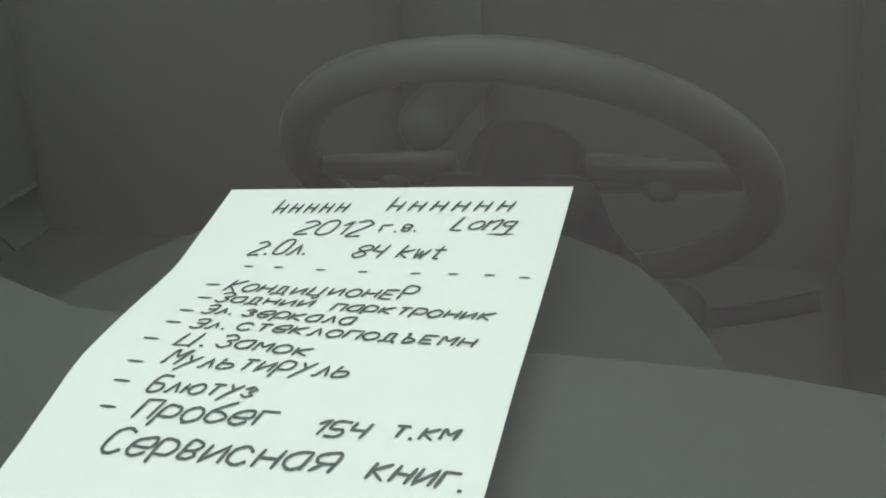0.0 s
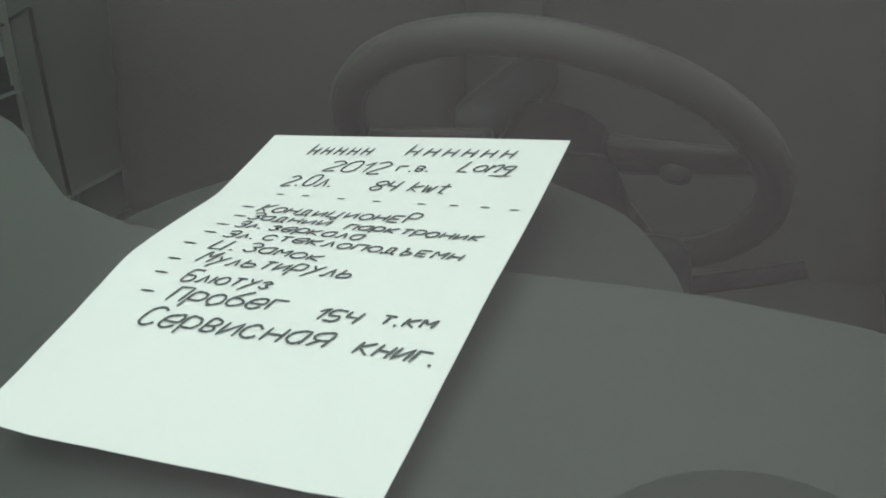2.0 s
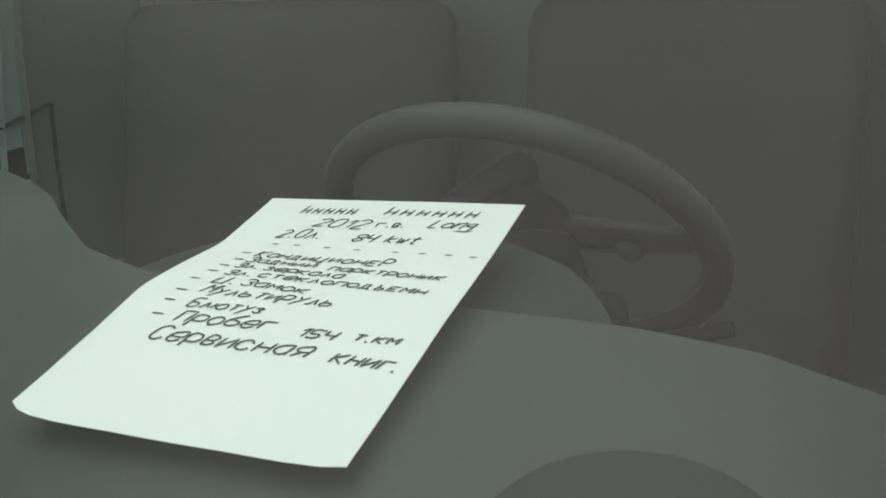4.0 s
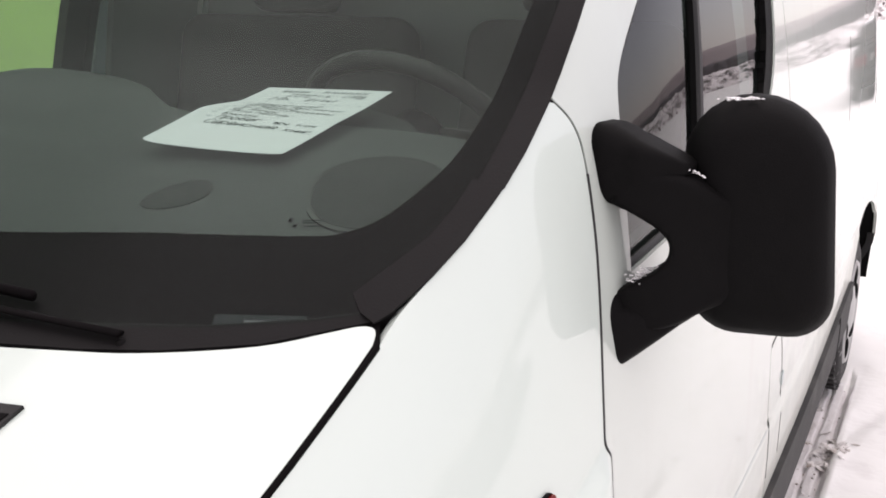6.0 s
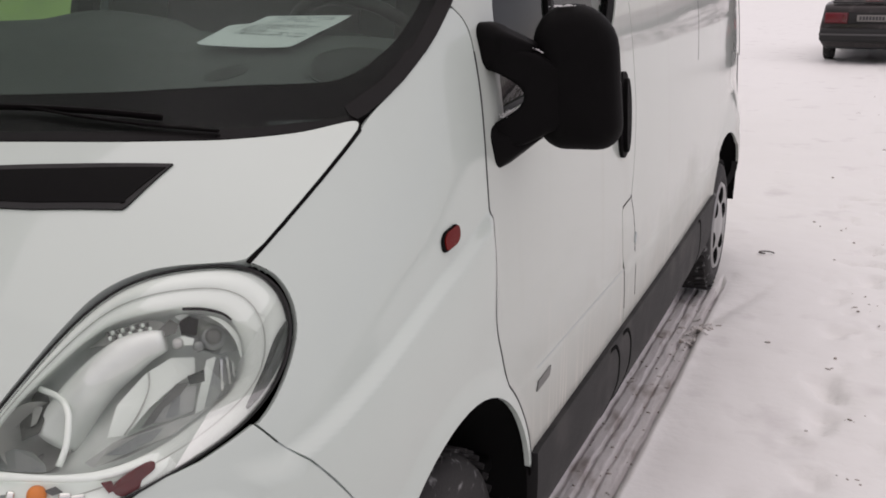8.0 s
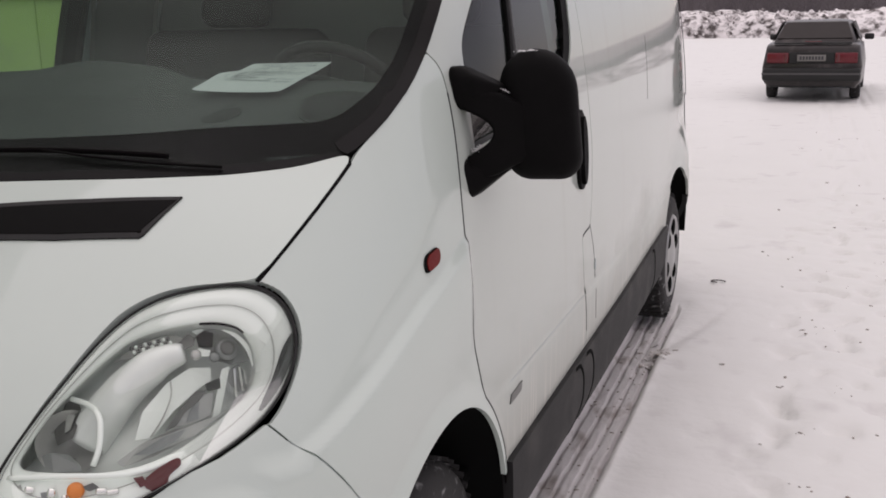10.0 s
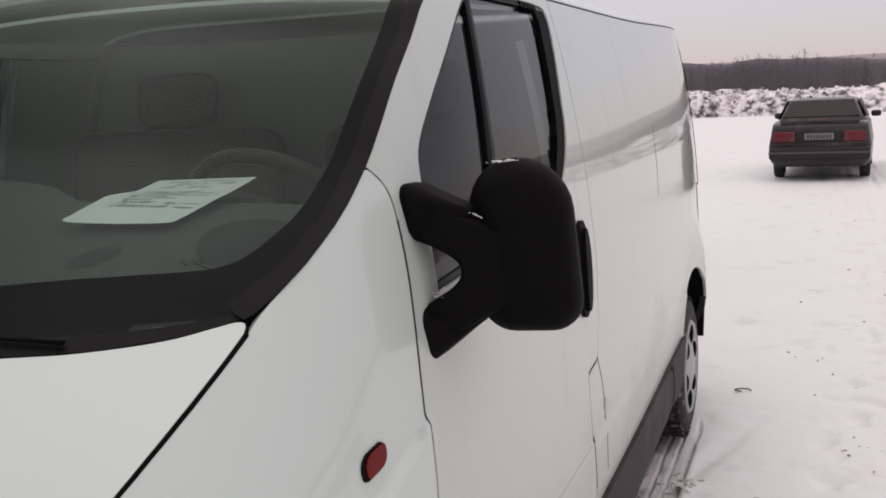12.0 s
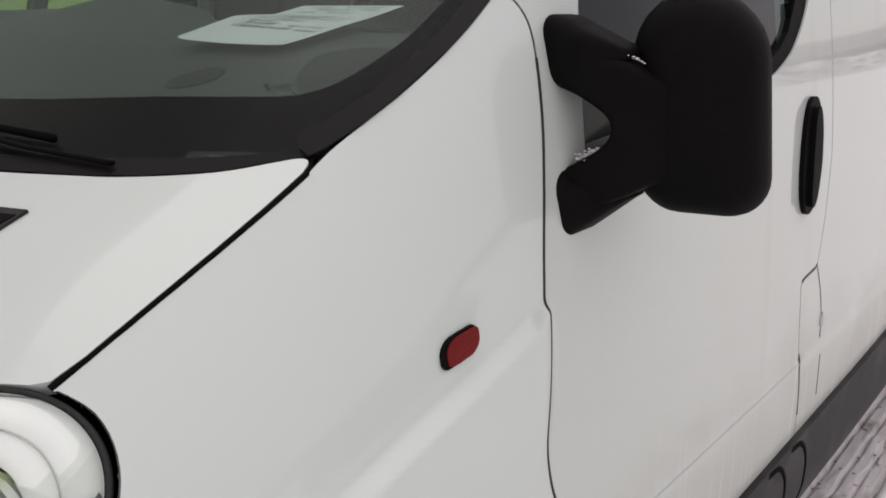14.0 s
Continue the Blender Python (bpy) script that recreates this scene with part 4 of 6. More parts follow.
    patch("signal_step", [(-.245, -.050), (-.224, -.042), (-.240, -.014), (-.259, -.018)], .014, LAMPGREY)
    patch("signal_step", [(-.174, .024), (-.160, .030), (-.158, .042), (-.170, .036)], .016, SHADOWED)
    patch("signal_step", [(-.215, -.012), (-.206, -.004), (-.214, .012), (-.224, .004)], .016, BADGE)
    for a, b, l, w, tn in ((-.206, .000, .012, .014, 45), (-.199, .018, .008, .008, 45), (-.160, .048, .016, .010, 40), (-.150, .060, .018, .008, 35), (-.222, -.026, .014, .010, 50)):
        plate("signal_step", a, b, .012, l, w, tn, CHROME)
    patch("red_reflector", xy(spline([(-.112, .080), (-.086, .080), (-.056, .088), (-.058, .099), (-.079, .099), (-.089, .104), (-.112, .096)], 3, True)), .0045, DARKLENS, "dark red reflector in the lamp's lower edge")
    patch("red_reflector", [(-.119, .066), (-.108, .073), (-.110, .086), (-.120, .083)], .0045, DARKLENS)
    # the lens turns the corner: dark crescents paint the reflection along its outer edge
    band("lens_reflection", [(.209, .066), (.181, .076), (.145, .094), (.100, .113), (.084, .120)], [(.209, .070), (.184, .095), (.150, .112), (.112, .122), (.086, .124)], .0042, LENSDARK)
    band("lens_reflection_core", [(.203, .068), (.178, .076), (.142, .095), (.116, .108)], [(.200, .076), (.174, .088), (.144, .101), (.117, .110)], .0030, DARKHOLE)
    return lamp


headlamp(1)
headlamp(-1)


# wheels
def wheel(sg, y):
    x = sg * (.905 if y < 1 else .940)
    s = lambda v: -sg * v
    prof = [(s(.20), .205), (s(.205), .26), (s(.195), .305), (s(.17), .326), (s(.11), TYRE_R), (s(.05), .327), (s(.02), .308), (s(.008), .27), (s(.012), .225), (s(.03), .205)]
    w = part("wheel", lathe([(s(.02), .215), (s(.03), .20), (s(.20), .205)], (x, y, HUB_Z), "x", 40), DARKHOLE, van, "wheel with a silver trim and winter tyre")
    part("tyre", lathe(prof, (x, y, HUB_Z), "x", 56, closed=True), TYRE, w)
    part("rim", lathe([(s(.016), .222), (s(.004), .212), (s(.012), .195), (s(.018), .15), (s(.006), .085), (s(.0), .06), (s(.0), 0)], (x, y, HUB_Z), "x", 48), STEEL, w, "silver wheel trim")
    # solid black ovals paint the dark of the trim's openings
    for k in range(6):
        a = 2 * math.pi * k / 6 + .3
        bm = bmesh.new()
        bmesh.ops.create_uvsphere(bm, u_segments=12, v_segments=8, radius=1)
        bm.transform(Matrix.Translation((x - sg * .014, y + .155 * math.cos(a), HUB_Z + .155 * math.sin(a))) @ Matrix.Rotation(a, 4, "X") @ Matrix.Diagonal((.012, .050, .040, 1)))
        part("opening_shade", bm, DARKHOLE, w)
    for k in range(46):
        a = 2 * math.pi * k / 46
        for off, tw in ((.055, .3), (.135, -.3)):
            bm = box(.062, .020, .008, (0, 0, 0), 0)
            bm.transform(Matrix.Translation((x - sg * off, y + (TYRE_R + .000) * math.cos(a), HUB_Z + (TYRE_R + .000) * math.sin(a))) @ Matrix.Rotation(a - math.pi / 2, 4, "X") @ Matrix.Rotation(tw, 4, "Z"))
            if k == 0 and off < .1:
                lugs = bm
            else:
                me = bpy.data.meshes.new("tmp")
                bm.to_mesh(me)
                bm.free()
                lugs.from_mesh(me)
                bpy.data.meshes.remove(me)
    tagged(part("tread", lugs, TYRE, w, smooth=False), kind="stuff")


for y in (FRONT_AXLE, REAR_AXLE):
    wheel(1, y)
    wheel(-1, y)


# door mirrors on two-legged arms
def rounded_ring(c, right, up, w, h, r, n=5):
    c, right, up = Vector(c), Vector(right).normalized(), Vector(up).normalized()
    return [c + right * a + up * b for a, b in rounded(0, 0, w, h, min(r, w * .49, h * .49), n)]


def door_mirror(sg):
    P = lambda x, y, z: Vector((sg * x, y, z))

    def rod(rows):
        """A moulded arm: rows of x, front and back y, lower and upper z."""
        return loft([[P(x, (y0 + y1) / 2 + a, (z0 + z1) / 2 + b) for a, b in rounded(0, 0, y1 - y0, z1 - z0, .30 * min(y1 - y0, z1 - z0), 5)] for x, y0, y1, z0, z1 in rows])

    m = part("door_mirror", rod([(.872, .180, .270, 1.402, 1.494), (.900, .180, .268, 1.400, 1.492), (.914, .181, .266, 1.398, 1.487), (.925, .182, .264, 1.400, 1.481), (.929, .180, .262, 1.416, 1.479),
        (.945, .185, .260, 1.423, 1.472), (.962, .194, .258, 1.430, 1.464), (.980, .205, .254, 1.438, 1.455), (.988, .212, .248, 1.442, 1.451)]), BLACK, van, "large black plastic door mirror on a forked arm")
    part("lower_arm", rod([(.888, .156, .264, 1.207, 1.304), (.912, .157, .262, 1.206, 1.302), (.921, .160, .260, 1.207, 1.298), (.927, .165, .260, 1.211, 1.286),
        (.945, .180, .262, 1.226, 1.280), (.965, .200, .264, 1.243, 1.276), (.985, .224, .266, 1.260, 1.272), (.993, .236, .264, 1.265, 1.270)]), BLACK, m)

    # the fork between them: a moulded C whose round crotch faces the door
    outer = spline([(.912, 1.444), (.950, 1.443), (.982, 1.440), (1.012, 1.422), (1.046, 1.400), (1.050, 1.350), (1.042, 1.300), (1.006, 1.277), (.974, 1.260), (.940, 1.255), (.912, 1.260)], 4)
    crotch = spline([(.904, 1.402), (.920, 1.397), (.944, 1.385), (.960, 1.374), (.968, 1.364), (.971, 1.353), (.967, 1.340), (.954, 1.326), (.936, 1.314), (.922, 1.305), (.908, 1.298)], 4)
    front = ((.90, .180), (.94, .185), (.97, .193), (1.0, .208), (1.05, .246))
    bm = loft([[P(p[0], curve(front, p[0]) + d, p[1]) for p, d in ((a, .008), (a.lerp(b, .08), 0), (a.lerp(b, .92), 0), (b, .008), (b, .074), (a, .074))] for a, b in zip(outer, crotch)])
    elbow = part("elbow", bm, BLACK, m, "forked black plastic elbow")
    fuse = elbow.modifiers.new("fuse", "REMESH")
    fuse.mode, fuse.voxel_size, fuse.use_smooth_shade = "VOXEL", .0045, True
    soften = elbow.modifiers.new("soften", "SMOOTH")
    soften.factor, soften.iterations = .5, 5
    # housing: swelling back, flat mirror face towards the driver
    fwd = Vector((sg * .22, -1, .02)).normalized()
    right = Vector((0, 0, 1)).cross(fwd).normalized()
    c = P(1.053, .300, 1.382)
    lean = Vector((0, 0, 1)) - right * .075

    def shell(d, w, h, r):
        """One outline of the housing: round above, squarer below, narrower towards its top on the outer side."""
        out = []
        for (a, b), (a2, b2) in zip(rounded(0, 0, w, h, r, 7), rounded(0, 0, w, h, r * .66, 7)):
            a, b = (a, b) if b > 0 else (a2, b2)
            a *= .955 if a * sg > 0 else 1
            a -= sg * .03 * max(0, b) * (1 if a * sg > 0 else .25)
            out.append(c + fwd * d + right * a + lean * (b + (.002 if b < 0 else 0)))
        return out

    rings = [shell(d, w, h, r) for d, w, h, r in ((-.045, .142, .246, .058), (-.040, .160, .270, .070), (-.022, .170, .283, .080), (-.003, .175, .288, .084), (.022, .169, .281, .082), (.045, .146, .252, .070), (.058, .112, .206, .052), (.063, .055, .120, .025))]
    part("housing", loft(rings), BLACK, m, "rounded black mirror housing")
    part("mirror_glass", loft([rounded_ring(c + fwd * d, right, lean, .130, .232, .050, 7) for d in (-.0452, -.047)]), MIRROR, m)
    return c, fwd, right


mir_c, mir_fwd, mir_right = door_mirror(1)
door_mirror(-1)


# ---- the van: its cab ----
DASH_Z = ((-.34, 1.285), (-.2, 1.330), (-.1, 1.366), (0, 1.402), (.07, 1.434), (.2, 1.452), (.25, 1.459), (.355, 1.474), (.40, 1.476), (.45, 1.46), (.50, 1.42))


def dash_z(x, y):
    z = curve(DASH_Z, y) - .012 * smoothstep(.62, .84, abs(x)) - .004 * smoothstep(.2, .35, y) * smoothstep(.56, .66, x)
    hump = math.exp(-((x + .16) / .17) ** 2 - ((y - .30) / .13) ** 2)
    return z + .035 * hump


def dash_n(x, y):
    e = .004
    return (-(dash_z(x + e, y) - dash_z(x - e, y)) / (2 * e), -(dash_z(x, y + e) - dash_z(x, y - e)) / (2 * e), 1)


def on_dash(x, y):
    return (x, y, dash_z(x, y))


dash_edge = [(.815, -.05), (.838, .06), (.835, .20), (.76, .225), (.70, .243), (.62, .249), (.50, .249), (.34, .249), (.25, .252)] + xy(spline([(.17, .275), (.10, .32), (.03, .365), (-.1, .40), (-.3, .39), (-.55, .34), (-.83, .22)], 3)) + [(-.838, .06), (-.815, -.05), (-.72, -.135), (-.56, -.195), (-.35, -.24), (0, -.275), (.35, -.24), (.56, -.195), (.72, -.135)]
dashboard = sheet("dashboard", [dash_edge], 0.03, on_dash, dash_n, DASH, van, "dark grey grained dashboard top", lip=0.30)
grille_ring = lambda cx, cy, rx, ry, k: [(cx + rx * k * math.cos(2 * math.pi * i / 40), cy + ry * k * math.sin(2 * math.pi * i / 40)) for i in range(40)]
hood = xy(spline([(.205, .252), (.225, .31), (.28, .365), (.35, .392), (.42, .396), (.47, .386), (.51, .367), (.555, .344), (.59, .302), (.608, .27), (.614, .252)], 3)) + [(.55, .245), (.30, .245)]
sheet("cluster_hood", [hood], 0.02, lambda x, y: (x, y, 1.456 - .012 * ((x - .41) / .2) ** 2 + .006 * (y - .25) / .1), lambda x, y: (.1 * (x - .41), -.05, 1), GRILLE, dashboard, "dark hood over the instruments", lip=.10)
sheet("speaker_rim", [grille_ring(.675, .056, .080, .084, 1.0)], 0.02, on_dash, dash_n, DASH, dashboard, "raised round rim of a dashboard speaker", offset=.0025, lip=.004)
sheet("speaker_grille", [grille_ring(.675, .056, .080, .084, .93)], 0.02, on_dash, dash_n, GRILLE, dashboard, "round speaker grille", offset=.0032, lip=.001)
oval = [(.433 + .040 * math.cos(a) + .006 * math.sin(a), -.005 + .030 * math.sin(a) + .008 * math.cos(a)) for a in [2 * math.pi * k / 32 for k in range(32)]]
sheet("oval_cover", [oval], 0.015, on_dash, dash_n, GRILLE, dashboard, "small oval cover in the dashboard", offset=.0015, lip=.002)
part("dash_front", box(1.60, .26, .60, (0, .22, 1.01), .04, 3), DASH, dashboard)
part("instrument_panel", box(.34, .04, .12, (.42, .37, 1.37), .02, 3), BLACK, dashboard)

# steering wheel
wheel_c, wheel_up = Vector((.414, .608, 1.379)), Vector((0, -math.sin(.688), math.cos(.688)))
wheel_ax = Vector((1, 0, 0)).cross(wheel_up)
rim_pts = [wheel_c + (Vector((1, 0, 0)) * math.cos(a) + wheel_up * math.sin(a)) * .195 for a in [2 * math.pi * k / 48 for k in range(48)]]
bm = bmesh.new()
rows = []
for k, p in enumerate(rim_pts):
    rad = (p - wheel_c).normalized()
    rows.append([bm.verts.new(p + (rad * math.cos(b) + wheel_ax * math.sin(b)) * .0165) for b in [2 * math.pi * j / 10 for j in range(10)]])
for k in range(48):
    for j in range(10):
        bm.faces.new((rows[k][j], rows[k][(j + 1) % 10], rows[(k + 1) % 48][(j + 1) % 10], rows[(k + 1) % 48][j]))
bmesh.ops.recalc_face_normals(bm, faces=bm.faces[:])
steering = part("steering_wheel", bm, LEATHER, van, "black leather steering wheel with buttons on its spokes")
turn = Matrix((Vector((1, 0, 0)), wheel_up, wheel_ax)).transposed().to_4x4()
hub = box(.15, .12, .05, (0, 0, 0), .045, 4)
hub.transform(Matrix.Translation(wheel_c + wheel_ax * .035) @ turn)
part("hub", hub, BLACK, steering)
for a in (8, 172, 250, 290):
    d = Vector((1, 0, 0)) * math.cos(radians(a)) + wheel_up * math.sin(radians(a))
    part("spoke", tube([wheel_c + d * .06 - wheel_ax * .01, wheel_c + d * .13 - wheel_ax * .004, wheel_c + d * .19], [.028, .022, .016], 10, .45, wheel_ax), LEATHER, steering)
for a in (5, 175):
    d = Vector((1, 0, 0)) * math.cos(radians(a)) + wheel_up * math.sin(radians(a))
    b = lathe([(0, .014), (.006, .013), (.009, .006), (.0095, 0)], (0, 0, 0), "z", 16)
    b.transform(Matrix.Translation(wheel_c + d * .115 + wheel_ax * .004) @ turn)
    part("wheel_button", b, DASH, steering)
for sx in (1, -1):
    part("column_stalk", tube([wheel_c + Vector((sx * .06, -.12, -.058)), wheel_c + Vector((sx * .14, -.14, -.038)), wheel_c + Vector((sx * .210, -.150, -.014)), wheel_c + Vector((sx * .236, -.152, -.004))], [.008, .0075, .0075, .007], 10), BLACK, van, "black steering-column stalk")
part("steering_column", tube([wheel_c + wheel_ax * -.03, wheel_c + Vector((0, -.10, -.06)), wheel_c + Vector((0, -.22, -.17))], [.05, .06, .07], 16), BLACK, van)


# seats, bulkhead and lining
def seat(name, x, w, label):
    s = part(name, box(w, .52, .16, (x, 1.02, .92), .06, 4), FABRIC, van, label)
    lean = Matrix.Rotation(radians(-12), 4, "X")
    part("backrest", box(w, .15, .64, (x, 1.30, 1.255), .07, 4, lean), FABRIC, s)
    k = max(1, round(w / .5))
    for i in range(k):
        part("headrest", box(.27, .10, .17, (x + (i - (k - 1) / 2) * w / k, 1.37, 1.66), .045, 4, lean), FABRIC, s)
    part("seat_base", box(w * .8, .44, .34, (x, 1.04, .68), .03), BLACK, s)
    return s


seat("driver_seat", .425, .54, "charcoal cloth driver's seat")
seat("passenger_bench", -.365, .74, "charcoal cloth double passenger bench")
part("armrest", box(.07, .30, .07, (.165, 1.12, 1.28), .03, 3), DASH, van)
sheet("bulkhead", [[(-.88, .55), (.88, .55), (.90, 1.2), (.84, 1.6), (.77, 1.84), (-.77, 1.84), (-.84, 1.6), (-.90, 1.2)]], .2, lambda x, z: (x, 1.56, z), lambda x, z: (0, -1, 0), BULKHEAD, van, "dark grey cab bulkhead", lip=.03)
part("cab_floor", box(1.74, 1.75, .04, (0, .68, .50), .01), DARKHOLE, van)
part("firewall", box(1.66, .03, .70, (0, -.20, .86), .01), DARKHOLE, van)
lining = [(x * .955, y) for x, y in [(-.78, .75), (.78, .75), (.80, 1.2), (.80, 1.55), (-.80, 1.55), (-.80, 1.2)]]
sheet("headliner", [lining], 0.1, lambda x, y: (x, y, top_z(x, y) - .05), over_n, LINER, van, lip=.01)
for sg in (1, -1):
    place, normal = flank(sg)
    inner = lambda y, z, p=place, n=normal: Vector(p(y, z)) - Vector(n(y, z)).normalized() * .055
    if sg < 0:
        sheet("window_lining", [[(.957, 1.38), (.985, 1.62), (1.003, 1.76), (.985, 1.80), (.72, 1.80), (.74, 1.825), (1.11, 1.825), (1.09, 1.62), (1.06, 1.38)]], .06, inner, normal, RUBBER, van, lip=.03)
    pale = [(1.075, 1.25), (1.10, 1.62), (1.12, 1.80), (1.155, 1.80), (1.145, 1.62), (1.15, 1.25)] if sg < 0 else [(1.20, 1.25), (1.20, 1.78), (1.50, 1.80), (1.50, .60), (1.28, .60)]
    sheet("pillar_trim", [pale], .06, inner, normal, PILLAR, van, "pale grey door-pillar lining", lip=.02)
    if sg < 0:
        sheet("pillar_lining", [[(1.14, 1.00), (1.14, 1.62), (1.125, 1.82), (1.50, 1.83), (1.50, 1.00)]], .06, lambda y, z, p=place, n=normal: Vector(p(y, z)) - Vector(n(y, z)).normalized() * .062, normal, BULKHEAD, van, "grey lining behind the passenger door", lip=.02)
        part("roof_rail", tube([(-.770, .60, 1.800), (-.778, .75, 1.826), (-.778, 1.10, 1.836), (-.775, 1.52, 1.838)], .030, 12), LINER, van, "grey lining along the roof's edge")
    lining_low = [(.35, .55), (1.21, .55), (1.21, 1.40), (1.10, 1.375), (.70, 1.335), (.23, 1.30), (.02, 1.30), (-.02, .86), (.20, .82), (.31, .70)]
    sheet("door_lining", [lining_low], .06, inner, normal, DASH, van, lip=.02)
    sheet("screen_pillar_lining", [[(-.02, 1.39), (.12, 1.475), (.31, 1.645), (.54, 1.80), (.70, 1.846), (.70, 1.842), (.583, 1.787), (.511, 1.736), (.42, 1.668), (.30, 1.573), (.262, 1.52), (.225, 1.30), (.0, 1.30)]], .05, lambda y, z, p=place, n=normal: Vector(p(y, z)) - Vector(n(y, z)).normalized() * .03, normal, BULKHEAD, van, lip=.02)

# ---- the sheet of paper on the dashboard ----
PAPER_L = ((.06, 1.4515), (.11, 1.4645), (.15, 1.474), (.185, 1.4805), (.22, 1.481), (.26, 1.4805), (.30, 1.486), (.345, 1.494), (.37, 1.499))
PAPER_R = ((.06, 1.4465), (.11, 1.4535), (.158, 1.4615), (.2, 1.469), (.255, 1.4775), (.31, 1.4875), (.36, 1.4975))


def paper_z(x, y):
    s = min(max((x - .315) / .212, 0), 1)
    sag = -.0035 * math.sin(math.pi * s) * (1 - smoothstep(.06, .13, y))
    return curve(PAPER_L, y) * (1 - s) + curve(PAPER_R, y) * s + sag + .0005


def paper_n(x, y):
    e = .003
    return (-(paper_z(x + e, y) - paper_z(x - e, y)) / (2 * e), -(paper_z(x, y + e) - paper_z(x, y - e)) / (2 * e), 1)


note = thing("paper_sheet", "white handwritten sales sheet lying on the dashboard", "paper")
sheet("paper", [[(.3175, .0635), (.325, .0595), (.336, .0578), (.352, .0582), (.366, .0592), (.39, .0612), (.413, .0625), (.46, .0648), (.50, .0652), (.520, .0664), (.533, .0695), (.5285, .14), (.525, .21), (.522, .285), (.519, .355), (.45, .3515), (.38, .3465), (.310, .342), (.3135, .27), (.316, .2), (.3195, .13), (.319, .09)]], .008, lambda x, y: (x, y, paper_z(x, y)), paper_n, PAPER, note, lip=.0006)


def lay(bm, name, label=""):
    """Bends flat writing onto the sheet."""
    for v in bm.verts:
        v.co.z = paper_z(v.co.x, v.co.y) + .0005
    return part(name, bm, INK, note, label, smooth=False)


def stroke(x0, y0, x1, y1, w, name="pen_dash"):
    bm = bmesh.new()
    d = Vector((x1 - x0, y1 - y0, 0))
    s = Vector((-d.y, d.x, 0)).normalized() * w / 2
    rows = []
    for k in range(5):
        p = Vector((x0, y0, 0)) + d * k / 4
        ww = (.55, 1, 1.05, .9, .5)[k]
        rows.append((bm.verts.new(p + s * ww), bm.verts.new(p - s * ww)))
    for a, b in zip(rows, rows[1:]):
        bm.faces.new((a[0], a[1], b[1], b[0]))
    bmesh.ops.recalc_face_normals(bm, faces=bm.faces[:])
    return bm


# pen strokes of the hand that wrote the sheet: points as two digits, across and up; the line stands at height 2
HAND = {
    "К": "02-08 48-05-42", "о": "22-03-05-26-45-43-22-12", "н": "02-06 42-46 04-44", "д": "01-02-42-41 12-16-36-32", "и": "06-02-46-42", "ц": "06-02-42 46-42-51",
    "е": "04-44-46-26-05-03-22-43", "Е": "42-02-08-48 05-35", "р": "00-06-36-45-44-33-03", "Р": "02-08-38-47-46-35-05", "З": "07-28-47-46-25 25-44-43-22-03", "з": "05-26-45-24 24-43-22-03",
    "а": "46-26-05-03-22-43 46-42", "й": "06-02-46-42 18-27-38", "п": "02-06-46-42", "П": "02-08-48-42", "к": "02-06 46-04-42", "т": "06-46 26-22", "Э": "07-28-47-43-22-03 15-45",
    "л": "02-12-26-42", ".": "02-12", "с": "45-26-05-03-22-43", "ъ": "06-16-12-32-43-34-14", "ь": "06-02-32-43-34-04", "м": "02-06-24-46-42", "М": "02-08-25-48-42", "Ц": "08-02-42 48-42-51",
    "у": "06-24 46-12-00", "Б": "48-08-02-32-43-44-35-05", "ю": "02-06 04-24 42-23-25-46-65-63-42", "б": "48-27-05-03-22-43-44-25-05", "г": "02-06-46", "С": "47-28-07-03-22-43",
    "в": "02-06-26-35-24-04 24-33-22-02", "я": "42-46-16-05-14-44 14-02", "1": "06-28-22", "2": "07-28-47-46-02-42", "0": "22-03-07-28-47-43-22", "8": "25-06-07-28-47-46-25-04-03-22-43-44-25",
    "4": "08-05-45 48-42", "5": "48-08-05-35-44-43-32-02", "L": "08-02-42", "o": "22-03-05-26-45-43-22", "n": "02-06-05-26-46-42", "g": "46-16-05-14-44 46-40-10", "k": "02-08 46-04-42",
    "w": "06-12-25-32-46", "t": "28-22-42 06-46", "ε": "46-06-02-42 04-34", "ρ": "01-06-36-45-44-33-03", "Э": "07-28-47-43-22-03 15-45", "Т": "06-46 26-22", "Я": "42-46-16-05-14-44 24-02", "Н": "02-06 42-46 04-44",
}


